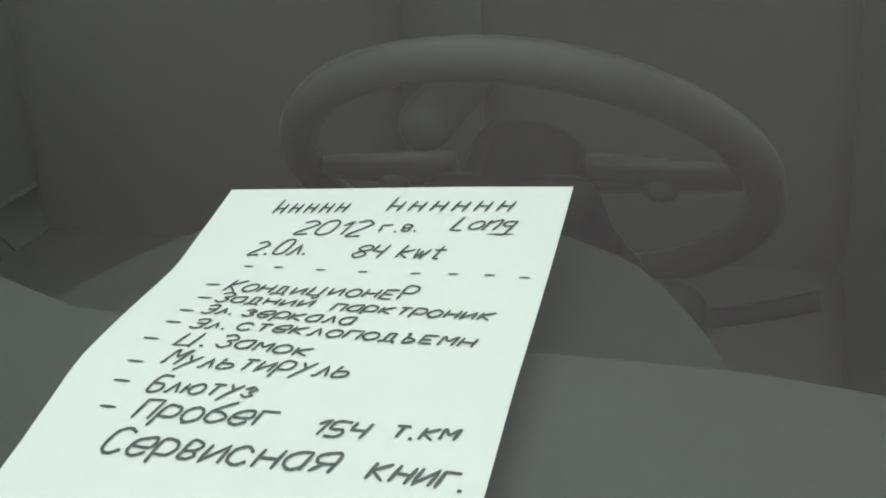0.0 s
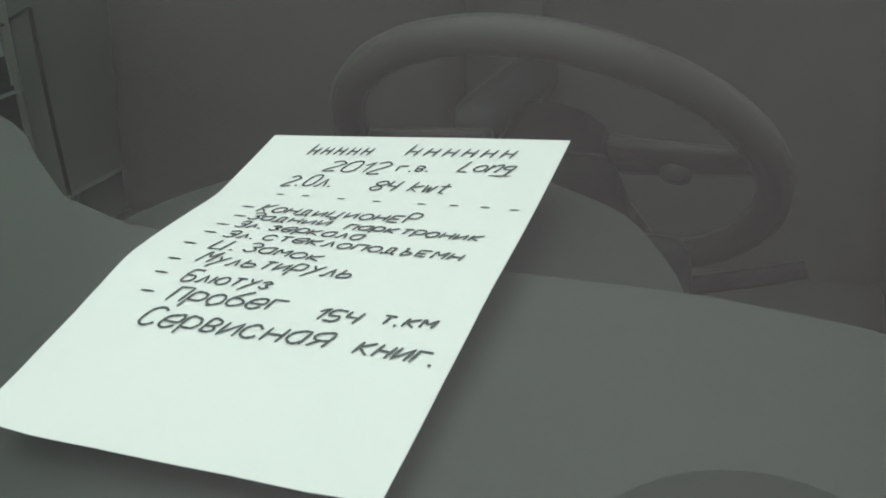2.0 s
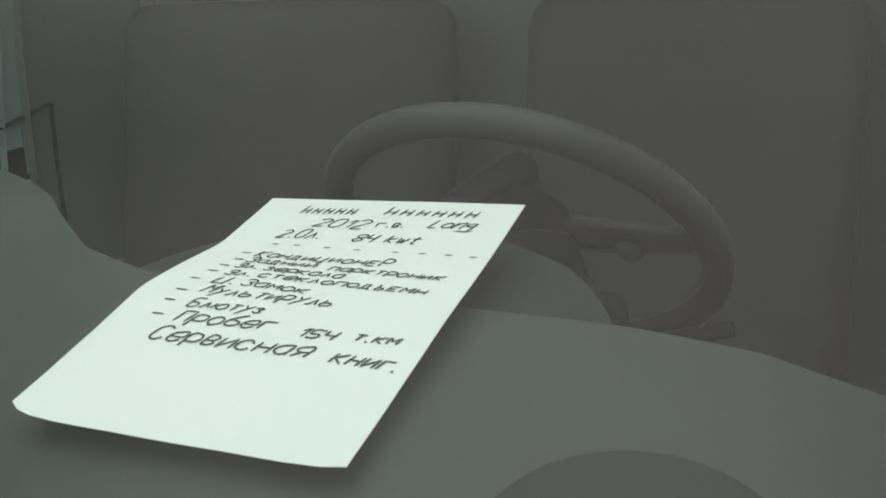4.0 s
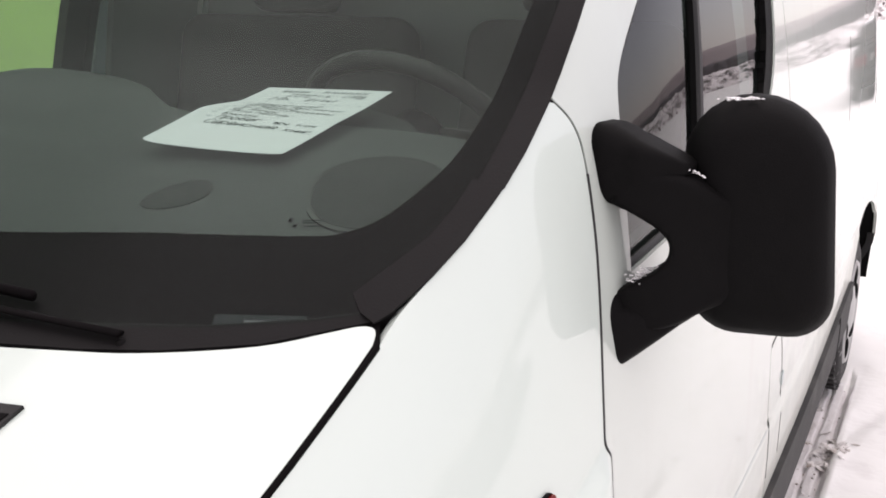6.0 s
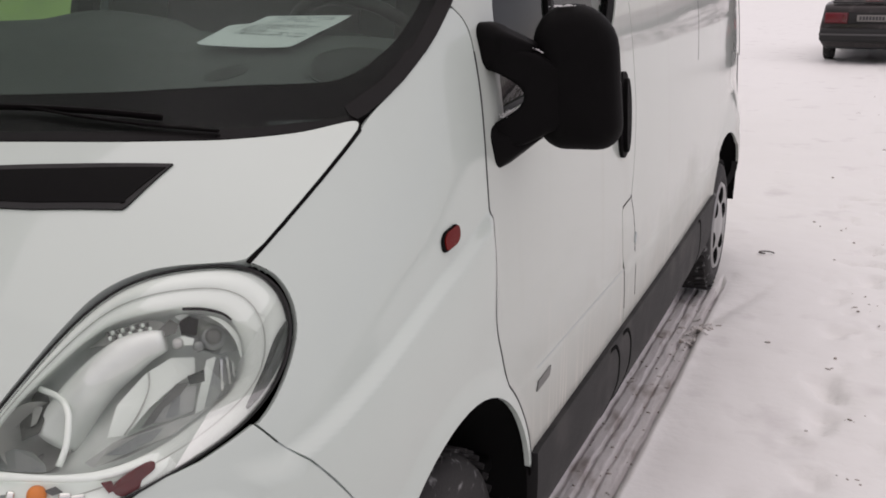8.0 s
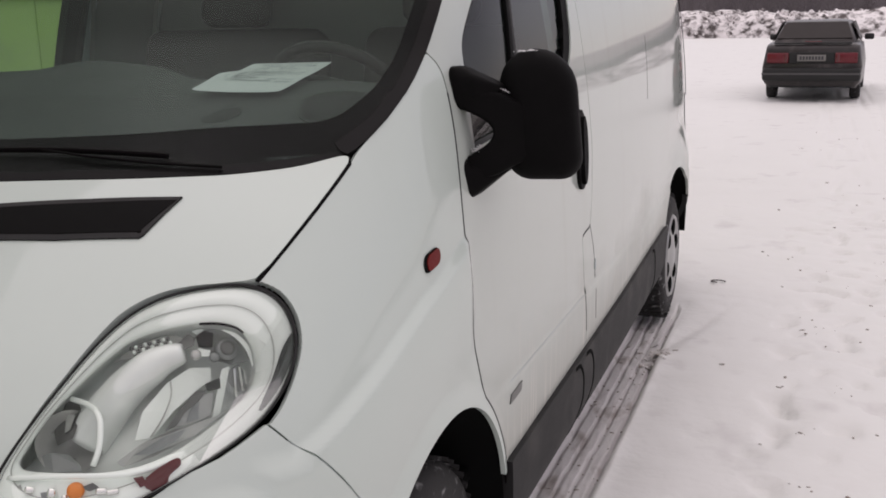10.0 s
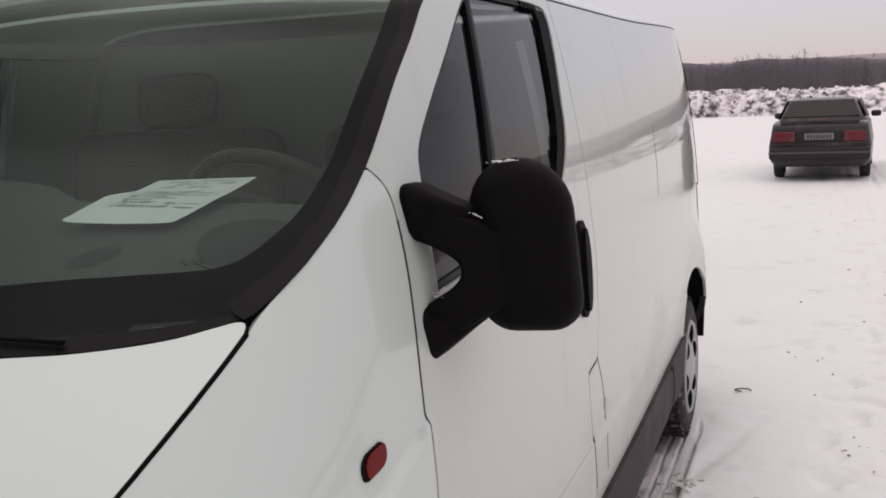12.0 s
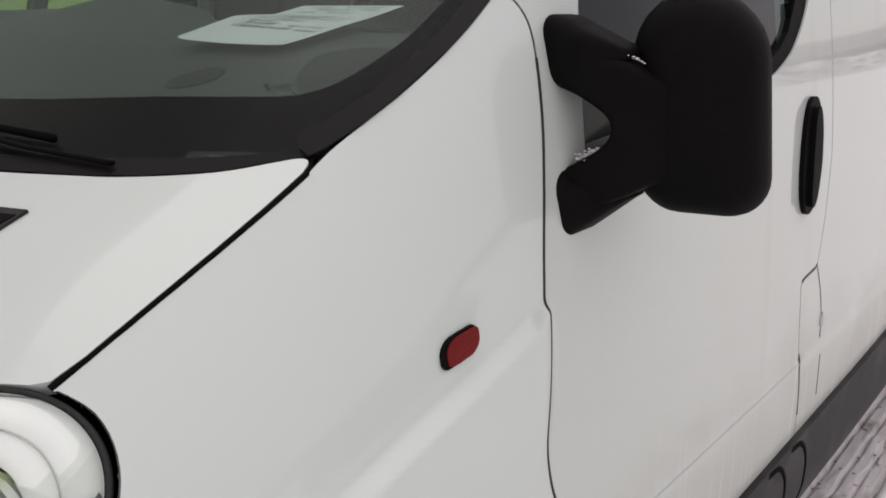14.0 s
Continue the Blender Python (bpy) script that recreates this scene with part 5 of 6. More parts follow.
def write(text, x0, y0, x1, y1, h, lean=.35, pen=.00135):
    """One handwritten word with its baseline from (x0, y0) to (x1, y1) and capitals h high, leaning by lean."""
    hand = random.Random(text)
    d = Vector((x1 - x0, y1 - y0))
    u, n = d.normalized(), Vector((-d.y, d.x)).normalized()
    lines, run = [], 0.0
    for ch in text:
        if ch == " ":
            run += 3.5
            continue
        grow, lift, tip = hand.uniform(.94, 1.08), hand.uniform(-.25, .25), hand.uniform(-.06, .06)
        far = 0
        for mark in HAND[ch].split(" "):
            pts = [(int(p[0]), (int(p[1]) - 2) * grow) for p in mark.split("-")]
            far = max(far, max(p[0] for p in pts))
            pts = [(run + a + tip * b + hand.uniform(-.14, .14), b + lift + hand.uniform(-.14, .14)) for a, b in pts]
            lines.append(xy(spline(pts, 4)) if len(pts) > 4 else pts)
        run += far + 1.7
    wide = max(a for l in lines for a, _ in l)
    bm = bmesh.new()
    for line in lines:
        pts = []
        for (a, b), (e, f) in zip(line, line[1:]):
            for k in range(3):
                pts.append((a + (e - a) * k / 3, b + (f - b) * k / 3))
        pts.append(line[-1])
        flat = [Vector((x0 + u.x * (a / wide * d.length + lean * b / 6 * h) + n.x * b / 6 * h, y0 + u.y * (a / wide * d.length + lean * b / 6 * h) + n.y * b / 6 * h, 0)) for a, b in pts]
        last = None
        for i, p in enumerate(flat):
            t = flat[min(i + 1, len(flat) - 1)] - flat[max(i - 1, 0)]
            s = Vector((-t.y, t.x, 0)).normalized() * pen * .5 * (.75 if i in (0, len(flat) - 1) else 1 + .12 * math.sin(i * .9))
            row = (bm.verts.new(p + s), bm.verts.new(p - s))
            if last:
                bm.faces.new((last[0], last[1], row[1], row[0]))
            last = row
    bmesh.ops.recalc_face_normals(bm, faces=bm.faces[:])
    return lay(bm, "word")


def scribble(x0, y0, x1, y1, h, letters):
    """A name as plain slanted pen bars, one for each letter."""
    bms = []
    for k in range(letters):
        s = (k + .1) / letters
        x, y = x0 + (x1 - x0) * s, y0 + (y1 - y0) * s
        g = (x1 - x0) / letters
        bms += [stroke(x, y, x + g * .25, y + h * (.95 if k == 0 else .68), .0016), stroke(x + g * .50, y, x + g * .72, y + h * .66, .0016), stroke(x + g * .12, y + h * .33, x + g * .62, y + h * .36, .0014)]
    lay(join(*bms), "word")


scribble(.3480, .3200, .3960, .3240, .0140, 5)
scribble(.4170, .3265, .4930, .3310, .0140, 6)
write("2012", .3710, .3020, .4120, .3040, .0128, .36)
write("г.в.", .4210, .3080, .4420, .3100, .0085, .20)
write("Long", .4610, .3125, .4930, .3145, .0112, .50)
write("2.0л.", .3520, .2820, .3860, .2850, .0120, .36)
write("84", .4130, .2850, .4280, .2860, .0112, .48)
write("kwt", .4380, .2870, .4620, .2880, .0108, .42)
write("КондиционεР", .3560, .2480, .4580, .2550, .0105, .36)
write("Задний", .3560, .2375, .4090, .2410, .0088, .36)
write("паρктρоник", .4210, .2405, .5020, .2450, .0082, .45)
write("Эл.", .3550, .2260, .3720, .2280, .0080, .45)
write("зеρкала", .3770, .2275, .4360, .2310, .0088, .40)
write("Эл.", .3560, .2130, .3750, .2155, .0080, .50)
write("стеклоподъεмн", .3810, .2165, .4990, .2255, .0088, .40)
write("Ц.", .3570, .1985, .3720, .2010, .0100, .45)
write("Замок", .3770, .2020, .4250, .2045, .0094, .36)
write("Мультируль", .3590, .1840, .4490, .1950, .0108, .48)
write("Блютуз", .3620, .1670, .4120, .1730, .0098, .45)
write("Пробег", .3630, .1510, .4270, .1600, .0112, .50, .0015)
write("154", .4470, .1600, .4690, .1625, .0084, .55, .0015)
write("Т.км", .4810, .1660, .5080, .1700, .0086, .50, .0015)
write("СеρвисНаЯ", .3590, .1315, .4630, .1425, .0138, .40, .0016)
write("книг.", .4790, .1435, .5190, .1465, .0125, .42, .0016)
lay(stroke(.482, .3105, .4965, .3115, .0010), "underline")
for x, y in ((.358, .272), (.376, .273), (.401, .2733), (.425, .274), (.454, .2755), (.474, .277), (.493, .278), (.511, .278)):
    lay(stroke(x - .0028, y, x + .0028, y + .0004, .0011), "pen_dash")
for x, y in ((.347, .253), (.350, .240), (.347, .227), (.346, .216), (.343, .201), (.346, .183), (.347, .170), (.349, .155)):
    lay(stroke(x - .0042, y - .0004, x + .0042, y + .0004, .0014), "pen_dash")

# ---- ground ----
SNOW = surface("trodden_snow", (0.745, 0.740, 0.722), 0.65, vary=0.035, scale=1.3, bump=0.35, bump_scale=22, second=(0.585, 0.565, 0.56), second_at=0.66, second_scale=2.4)


dent_rng = random.Random(12)
DENTS = [(1.555, 2.21, 2.2, 1.1), (1.446, 1.75, 2.6, .8), (1.89, 2.92, .2, .9), (1.60, 4.2, .3, .8), (1.30, 1.30, .4, .7)] + [(dent_rng.uniform(1.55, 4.5), dent_rng.uniform(.6, 9.0), dent_rng.uniform(0, 3.1), dent_rng.uniform(.35, .9)) for _ in range(85)]


def ground_z(x, y):
    if x < -6 or x > 14 or y < -6 or y > 26:
        return 0.0
    fade = smoothstep(0, 3, min(x + 6, 14 - x, y + 6, 26 - y))
    q = Vector((x, y, 0))
    z = .012 * noise.noise(q * .9) + .010 * noise.noise(q * 3.1 + Vector((3, 1, 0))) + .006 * noise.noise(q * 8.3)
    pit = noise.noise(q * 7.5 + Vector((7, 2, 5)))
    if pit > .22 and x > 1.45:
        z -= min((pit - .22) * .16, .028)
    if -.95 < y < 5.5:
        # the ribbed track that the near tyres rolled into the snow, with its thrown-up border
        for cx in (.868, -.868):
            d = x - cx + .007 * noise.noise(q * 1.7)
            if abs(d) < .30:
                run = 1 - smoothstep(3.35, 3.75, y + .25 * noise.noise(q * 3))
                ragged = d + .006 * noise.noise(q * 11 + Vector((2, 5, 0)))
                deep = (1 - smoothstep(.098, .108, abs(ragged))) * run
                worn = smoothstep(-.1, .35, noise.noise(q * 2.6 + Vector((9, 9, 0))))
                groove = abs((ragged / .055 + 100) % 1 - .5)
                rib = -(.020 - .012 * worn) * (1 - smoothstep(.06, .16, groove)) * (1 - smoothstep(.088, .10, abs(d)))
                lump = .012 * max(0, noise.noise(q * 9 + Vector((1, 8, 0)))) + .008 * noise.noise(q * 27)
                z = z * (1 - .8 * deep) + deep * (rib + lump - .026) + run * .006 * math.exp(-((abs(d) - .125) / .02) ** 2) * (1 + noise.noise(q * 9))
    # a smooth drift whose edge runs off beside the rear wheel
    across = (x - 1.0) * .965 - (y - 2.76) * .263
    if .4 < y < 4.2 and .95 < x < 2.6:
        z += .014 * smoothstep(-.012, .012, across + .01 * noise.noise(q * 6)) * (1 - smoothstep(3.4, 4.0, y)) * smoothstep(.96, 1.0, x) * (1 - smoothstep(1.2, 2.2, x))
    for px, py, ang, big in DENTS:
        ex, ey = x - px, y - py
        if abs(ex) < .3 and abs(ey) < .3:
            a, b = ex * math.cos(ang) + ey * math.sin(ang), ey * math.cos(ang) - ex * math.sin(ang)
            z -= .030 * big * math.exp(-(a / (.075 * big)) ** 2 - (b / (.028 * big)) ** 2) * (1 + .5 * noise.noise(q * 20))
    # nothing rises into the tyres
    for wy in (FRONT_AXLE, REAR_AXLE):
        near = (1 - smoothstep(.18, .34, abs(y - wy))) * (1 - smoothstep(.14, .20, abs(abs(x) - .84)))
        z += (min(z, -.004) - z) * near
    return z * fade - .002


def spaced(lo, fine_lo, fine_hi, hi, step, grow=1.35):
    out = list(np.arange(fine_lo, fine_hi, step)) + [fine_hi]
    s, v = step, fine_hi
    while v < hi:
        s *= grow
        v = min(v + s, hi)
        out.append(v)
    s, v, low = step, fine_lo, []
    while v > lo:
        s *= grow
        v = max(v - s, lo)
        low.append(v)
    return low[::-1] + out


gx = sorted(set(spaced(-900, -1.3, 3.6, 900, .03, 1.09)) | {round(.745 + .0055 * k, 4) for k in range(48)})
_, gy = spaced(-900, -1.3, 3.6, 900, .03, 1.09), spaced(-700, -.6, 6.5, 1500, .035, 1.09)
verts = [(x, y, ground_z(x, y)) for y in gy for x in gx]
nx = len(gx)
faces = [(j * nx + i, j * nx + i + 1, (j + 1) * nx + i + 1, (j + 1) * nx + i) for j in range(len(gy) - 1) for i in range(nx - 1)]
me = bpy.data.meshes.new("ground")
me.from_pydata(verts, [], faces)
me.polygons.foreach_set("use_smooth", [True] * len(me.polygons))
me.materials.append(SNOW)
PACKED = surface("packed_dirty_snow", (0.66, 0.64, 0.635), 0.6, vary=0.10, scale=7, bump=0.35, bump_scale=60, second=(0.33, 0.29, 0.27), second_at=0.61, second_scale=7, stretch=(1.6, .6, 1))
me.materials.append(PACKED)
rolled = [1 if abs(abs(.5 * (verts[f[0]][0] + verts[f[2]][0])) - .868) < .112 + .012 * noise.noise(Vector((verts[f[0]][1] * 9, 3, 0))) and -.9 < verts[f[0]][1] < 3.45 + .2 * noise.noise(Vector((verts[f[0]][0] * 20, 1, 4))) else 0 for f in faces]
me.polygons.foreach_set("material_index", rolled)
tagged(new("ground", me), "trodden snow with tyre tracks and footprints", "snow", kind="structure")

# frozen crumbs of dirt and snow on the ground
rng = random.Random(4)
SOIL = surface("frozen_soil", (0.31, 0.27, 0.24), 0.9, vary=0.4, scale=40, bump=0.3, bump_scale=120, second=(0.6, 0.58, 0.57), second_at=0.55, second_scale=30)
crumbs = bmesh.new()
for _ in range(190):
    x, y = rng.uniform(1.25, 5.5), rng.uniform(.2, 13)
    r = rng.uniform(.003, .011) * (1.8 if rng.random() < .08 else 1)
    geo = bmesh.ops.create_icosphere(crumbs, subdivisions=1, radius=1)["verts"]
    t = Matrix.Translation((x, y, ground_z(x, y) + r * .25)) @ Matrix.Rotation(rng.uniform(0, 6), 4, "Z") @ Matrix.Diagonal((r * rng.uniform(.8, 2.2), r, r * .6, 1))
    for v in geo:
        v.co = t @ (v.co * rng.uniform(.75, 1.2))
# chips trodden into the snow, in loose clusters
for _ in range(70):
    cx, cy = rng.uniform(1.45, 3.6), rng.uniform(.2, 5.0)
    for _ in range(rng.choice((1, 1, 2, 3, 4))):
        x, y = cx + rng.gauss(0, .03), cy + rng.gauss(0, .05)
        r = rng.uniform(.0025, .0075)
        geo = bmesh.ops.create_icosphere(crumbs, subdivisions=1, radius=1)["verts"]
        t = Matrix.Translation((x, y, ground_z(x, y) + r * .05)) @ Matrix.Rotation(rng.uniform(0, 6), 4, "Z") @ Matrix.Diagonal((r * rng.uniform(1.0, 2.8), r, r * .5, 1))
        for v in geo:
            v.co = t @ (v.co * rng.uniform(.7, 1.25))
for _ in range(120):
    y = rng.uniform(.25, 3.5)
    x = .868 + rng.choice((-.078, -.026, .026, .078)) + rng.gauss(0, .012)
    r = rng.uniform(.002, .006)
    geo = bmesh.ops.create_icosphere(crumbs, subdivisions=1, radius=1)["verts"]
    t = Matrix.Translation((x, y, ground_z(x, y) + r * .15)) @ Matrix.Rotation(rng.uniform(0, 6), 4, "Z") @ Matrix.Diagonal((r, r * rng.uniform(1, 2.4), r * .6, 1))
    for v in geo:
        v.co = t @ (v.co * rng.uniform(.75, 1.2))
tagged(part("dirt_crumbs", crumbs, SOIL, None), "frozen crumbs of soil scattered over the snow", "dirt", kind="stuff")
CLOD = surface("dirty_snow_clods", (0.66, 0.635, 0.62), 0.8, vary=0.15, scale=20, bump=0.4, bump_scale=70, second=(0.33, 0.28, 0.24), second_at=0.58, second_scale=14)
clods = bmesh.new()
for _ in range(46):
    s = rng.random()
    x, y = rng.gauss(.965, .045), rng.gauss(2.76, .10) if s < .6 else rng.uniform(2.2, 3.3)
    x = x if s < .6 else .868 + rng.uniform(-.10, .10)
    r = rng.uniform(.006, .019) * (1 if s < .6 else .55)
    geo = bmesh.ops.create_icosphere(clods, subdivisions=2, radius=1)["verts"]
    t = Matrix.Translation((x, y, ground_z(x, y) + r * .3)) @ Euler((rng.uniform(0, .5), rng.uniform(0, .5), rng.uniform(0, 6))).to_matrix().to_4x4() @ Matrix.Diagonal((r * rng.uniform(1.0, 2.6), r * 1.2, r * .5, 1))
    for v in geo:
        v.co = t @ (v.co * rng.uniform(.55, 1.25))
tagged(part("snow_clods", clods, CLOD, None, smooth=False), "lumps of dirty snow thrown up along the tyre track", "snow", kind="stuff")
WIRE = surface("rusty_wire", (0.06, 0.05, 0.045), 0.7, vary=0.3, scale=60)
bow = [(1.116 + .042 * math.cos(a), 4.18 + .035 * math.sin(a) * (1 if math.sin(a) > 0 else .5), .012) for a in np.linspace(.2, 4.6, 16)]
tagged(part("wire_loop", tube(bow, .004, 6), WIRE, None), "bent loop of dark wire lying on the snow", "wire")

# ---- the dark saloon parked behind ----
CARPAINT = surface("grey_car_paint", (0.037, 0.032, 0.032), 0.4, 0.2, vary=0.15, scale=5, coat=0.25, spec=0.3, second=(0.085, 0.073, 0.072), second_at=0.62, second_scale=4)
CARGLASS = surface("dark_car_glass", (0.028, 0.023, 0.023), 0.3, vary=0.3, scale=3, spec=0.07)
TAIL = surface("red_tail_lamp", (0.125, 0.005, 0.012), 0.3, vary=0.2, scale=8)
PLATE = surface("white_number_plate", (0.19, 0.18, 0.17), 0.5, vary=0.05, scale=20)
PLATEBAR = surface("plate_print", (0.05, 0.05, 0.055), 0.5, vary=0.1, scale=20)
CHROMEBAND = surface("dull_chrome_band", (0.085, 0.082, 0.084), 0.45, 0.3, vary=0.15, scale=10)


def saloon(at, paint, label):
    """A three-box saloon with its tail towards -y; origin at the tail's foot, length 4.7."""
    car = thing("parked_saloon", label, "car", at=at)

    def section(y, zlow, zmid, ztop, wlow, wmid, wtop):
        return [Vector((sx * w, y, z)) for sx, w, z in ((1, wlow * .9, zlow), (1, wlow, zlow + .1), (1, wmid, zmid), (1, wtop + .03, ztop - .03), (1, wtop - .06, ztop), (-1, wtop - .06, ztop), (-1, wtop + .03, ztop - .03), (-1, wmid, zmid), (-1, wlow, zlow + .1), (-1, wlow * .9, zlow))]
    body = [section(y, a, b, c, d, e, f) for y, a, b, c, d, e, f in (
        (0.0, .30, .62, .96, .84, .90, .80), (.04, .26, .62, 1.03, .90, .94, .84), (.35, .24, .64, 1.06, .93, .95, .86), (.9, .22, .66, 1.08, .94, .96, .87),
        (2.2, .22, .66, 1.06, .94, .96, .87), (3.2, .22, .64, 1.02, .94, .95, .86), (4.2, .24, .60, .90, .92, .93, .82), (4.62, .30, .58, .80, .82, .86, .74))]
    part("body", loft(body), paint, car)
    cabin = [[Vector((sx * w, y, z)) for sx, w, z in ((1, wl, zl), (1, wt + .015, zt - .075), (1, wt - .01, zt - .04), (1, wt - .06, zt - .015), (1, wt - .20, zt), (-1, wt - .20, zt), (-1, wt - .06, zt - .015), (-1, wt - .01, zt - .04), (-1, wt + .015, zt - .075), (-1, wl, zl))] for y, zl, zt, wl, wt in (
        (.42, 1.03, 1.10, .80, .78), (1.02, 1.05, 1.44, .84, .66), (1.5, 1.05, 1.48, .86, .66), (2.4, 1.05, 1.47, .86, .66), (3.15, 1.02, 1.08, .84, .76))]
    part("cabin", loft(cabin), paint, car)
    def pane(name, q, m=CARGLASS):
        bm = bmesh.new()
        vs = [bm.verts.new(p) for p in q]
        f = bm.faces.new(vs)
        r = bmesh.ops.extrude_face_region(bm, geom=[f])
        n = f.normal.copy() if f.normal.length else Vector((0, -1, 0))
        f.normal_update()
        for v in [g for g in r["geom"] if isinstance(g, bmesh.types.BMVert)]:
            v.co += f.normal * -.012
        bmesh.ops.recalc_face_normals(bm, faces=bm.faces[:])
        return part(name, bm, m, car, smooth=False)
    pane("rear_window", [(-.72, .47, 1.135), (.72, .47, 1.135), (.60, .965, 1.425), (-.60, .965, 1.425)])
    pane("windscreen", [(-.70, 3.08, 1.16), (-.60, 2.47, 1.435), (.60, 2.47, 1.435), (.70, 3.08, 1.16)])
    for sx in (1, -1):
        for y0, y1 in ((.95, 1.55), (1.62, 2.40)):
            pane("side_window", [(sx * .853, y0 - .15, 1.09), (sx * .853, y1 + .1, 1.09), (sx * .695, y1, 1.44), (sx * .695, y0 + .1, 1.44)])
        lamp = part("tail_lamp", box(.42, .05, .19, (sx * .645, -.005, .80), .02), TAIL, car, "red tail lamp")
        part("lamp_lens", box(.10, .052, .17, (sx * .488, -.006, .80), .015), DARKLENS, lamp, "darker inner lens")
        part("door_mirror", box(.20, .10, .12, (sx * 1.00, 2.55, 1.12), .04, 3), RUBBER, car)
        for y in (.95, 3.75):
            w = part("wheel", lathe([(-.10, .20), (-.10, .29), (-.07, .315), (.07, .315), (.10, .29), (.10, .20)], (sx * .82, y, .315), "x", 28, closed=True), TYRE, car)
            part("rim", lathe([(sx * .095, .205), (sx * .08, .15), (sx * .09, 0)], (sx * .82, y, .315), "x", 24), STEEL, w)
    part("boot_spoiler", box(1.46, .12, .035, (0, .09, 1.065), .015), RUBBER, car, "black boot-lid spoiler")
    part("brake_lamp", box(.32, .05, .03, (0, .22, 1.085), .01), DARKLENS, car)
    part("lamp_panel", box(.86, .03, .20, (0, -.004, .80), .01), RUBBER, car, "black panel between the tail lamps")
    plate = part("number_plate", box(.54, .02, .115, (0, -.022, .80), .006), PLATE, car, "white number plate")
    for k in range(8):
        part("plate_bar", box(.040, .006, .065, (-.205 + .0585 * k, -.033, .80), .002), PLATEBAR, plate)
    bumper = part("rear_bumper", box(1.86, .22, .24, (0, -.005, .50), .06, 3), RUBBER, car, "black bumper with a pale band")
    part("bumper_band", box(1.87, .225, .045, (0, -.006, .515), .015), CHROMEBAND, bumper)
    part("front_bumper", box(1.80, .20, .24, (0, 4.66, .46), .06, 3), RUBBER, car)
    part("rear_apron", box(1.60, .20, .16, (0, .10, .34), .04), RUBBER, car)
    return car


car_a = saloon(pose(1.45, 17.28, 0, 0, 0, -3) @ Matrix.Diagonal((.888, 1, .965, 1)), CARPAINT, "dark grey saloon seen from behind on the snow")
copy_thing(car_a, pose(13.5, 6.5, 0, 0, 0, 96))
copy_thing(car_a, pose(14.0, 1.0, 0, 0, 0, 84))

# ---- heaped bank of snow and rubble ----
RUBBLE = surface("snowy_rubble", (0.82, 0.785, 0.785), 0.8, vary=0.10, scale=1.5, bump=0.5, bump_scale=3.5, second=(0.10, 0.085, 0.082), second_at=0.515, second_scale=1.9)
rng = random.Random(8)
bank = bmesh.new()
cols, rows = 260, 9
grid = []
for j in range(rows):
    row = []
    for i in range(cols):
        x = -70 + 190 * i / (cols - 1)
        s = j / (rows - 1)
        q = Vector((x * .35, s * 3, 1))
        h = 1.55 + .55 * noise.noise(Vector((x * .09, 4, 0))) + .35 * noise.noise(Vector((x * .5, 9, 0)))
        z = h * math.sin(math.pi * min(s * 1.05, 1)) ** .7 + .28 * noise.noise(q * 3.1) * math.sin(math.pi * s)
        row.append(bank.verts.new((x, 64 + 6.5 * s + 1.2 * noise.noise(Vector((x * .12, 1, 2))) + .3 * rng.uniform(-1, 1) * math.sin(math.pi * s), max(z, 0) - (.02 if 0 < s < 1 else .05))))
    grid.append(row)
for j in range(rows - 1):
    for i in range(cols - 1):
        bank.faces.new((grid[j][i], grid[j][i + 1], grid[j + 1][i + 1], grid[j + 1][i]))
for _ in range(2200):
    x, s = rng.uniform(-30, 75), rng.uniform(.02, .5)
    h = 1.5 + .5 * noise.noise(Vector((x * .09, 4, 0)))
    z = h * math.sin(math.pi * s) ** .7
    r = rng.uniform(.06, .24)
    geo = bmesh.ops.create_icosphere(bank, subdivisions=1, radius=1)["verts"]
    t = Matrix.Translation((x, 64 + 6.5 * s - .1, z)) @ Euler((rng.uniform(0, 6), rng.uniform(0, 6), 0)).to_matrix().to_4x4() @ Matrix.Diagonal((r, r * .8, r * .6, 1))
    for v in geo:
        v.co = t @ (v.co * rng.uniform(.7, 1.25))
tagged(part("snow_bank", bank, RUBBLE, None, smooth=False), "long heaped bank of dirty snow and rubble", "snow bank", kind="stuff")

# ---- far woods and hills ----
TWIG = surface("bare_winter_twigs", (0.112, 0.097, 0.103), 0.9, vary=0.25, scale=.4)
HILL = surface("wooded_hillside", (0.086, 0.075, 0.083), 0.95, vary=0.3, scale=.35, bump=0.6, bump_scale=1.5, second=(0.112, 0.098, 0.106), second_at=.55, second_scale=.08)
# pale because the distance haze is put into this hill's colour
FARHILL = surface("haze_toned_far_hill", (0.33, 0.285, 0.29), 0.95, vary=0.12, scale=.05)


def ridge(name, y, x0, x1, n, height, material, label):
    bm = bmesh.new()
    prev = None
    for i in range(n):
        x = x0 + (x1 - x0) * i / (n - 1)
        h = height(x)
        row = [bm.verts.new((x, y, -.5)), bm.verts.new((x, y + 3, h * .8)), bm.verts.new((x, y + 12, h)), bm.verts.new((x, y + 60, -.5))]
        if prev:
            for k in range(3):
                bm.faces.new((prev[k], row[k], row[k + 1], prev[k + 1]))
        prev = row
    bmesh.ops.recalc_face_normals(bm, faces=bm.faces[:])
    return tagged(part(name, bm, material, None), label, "hill", kind="structure")


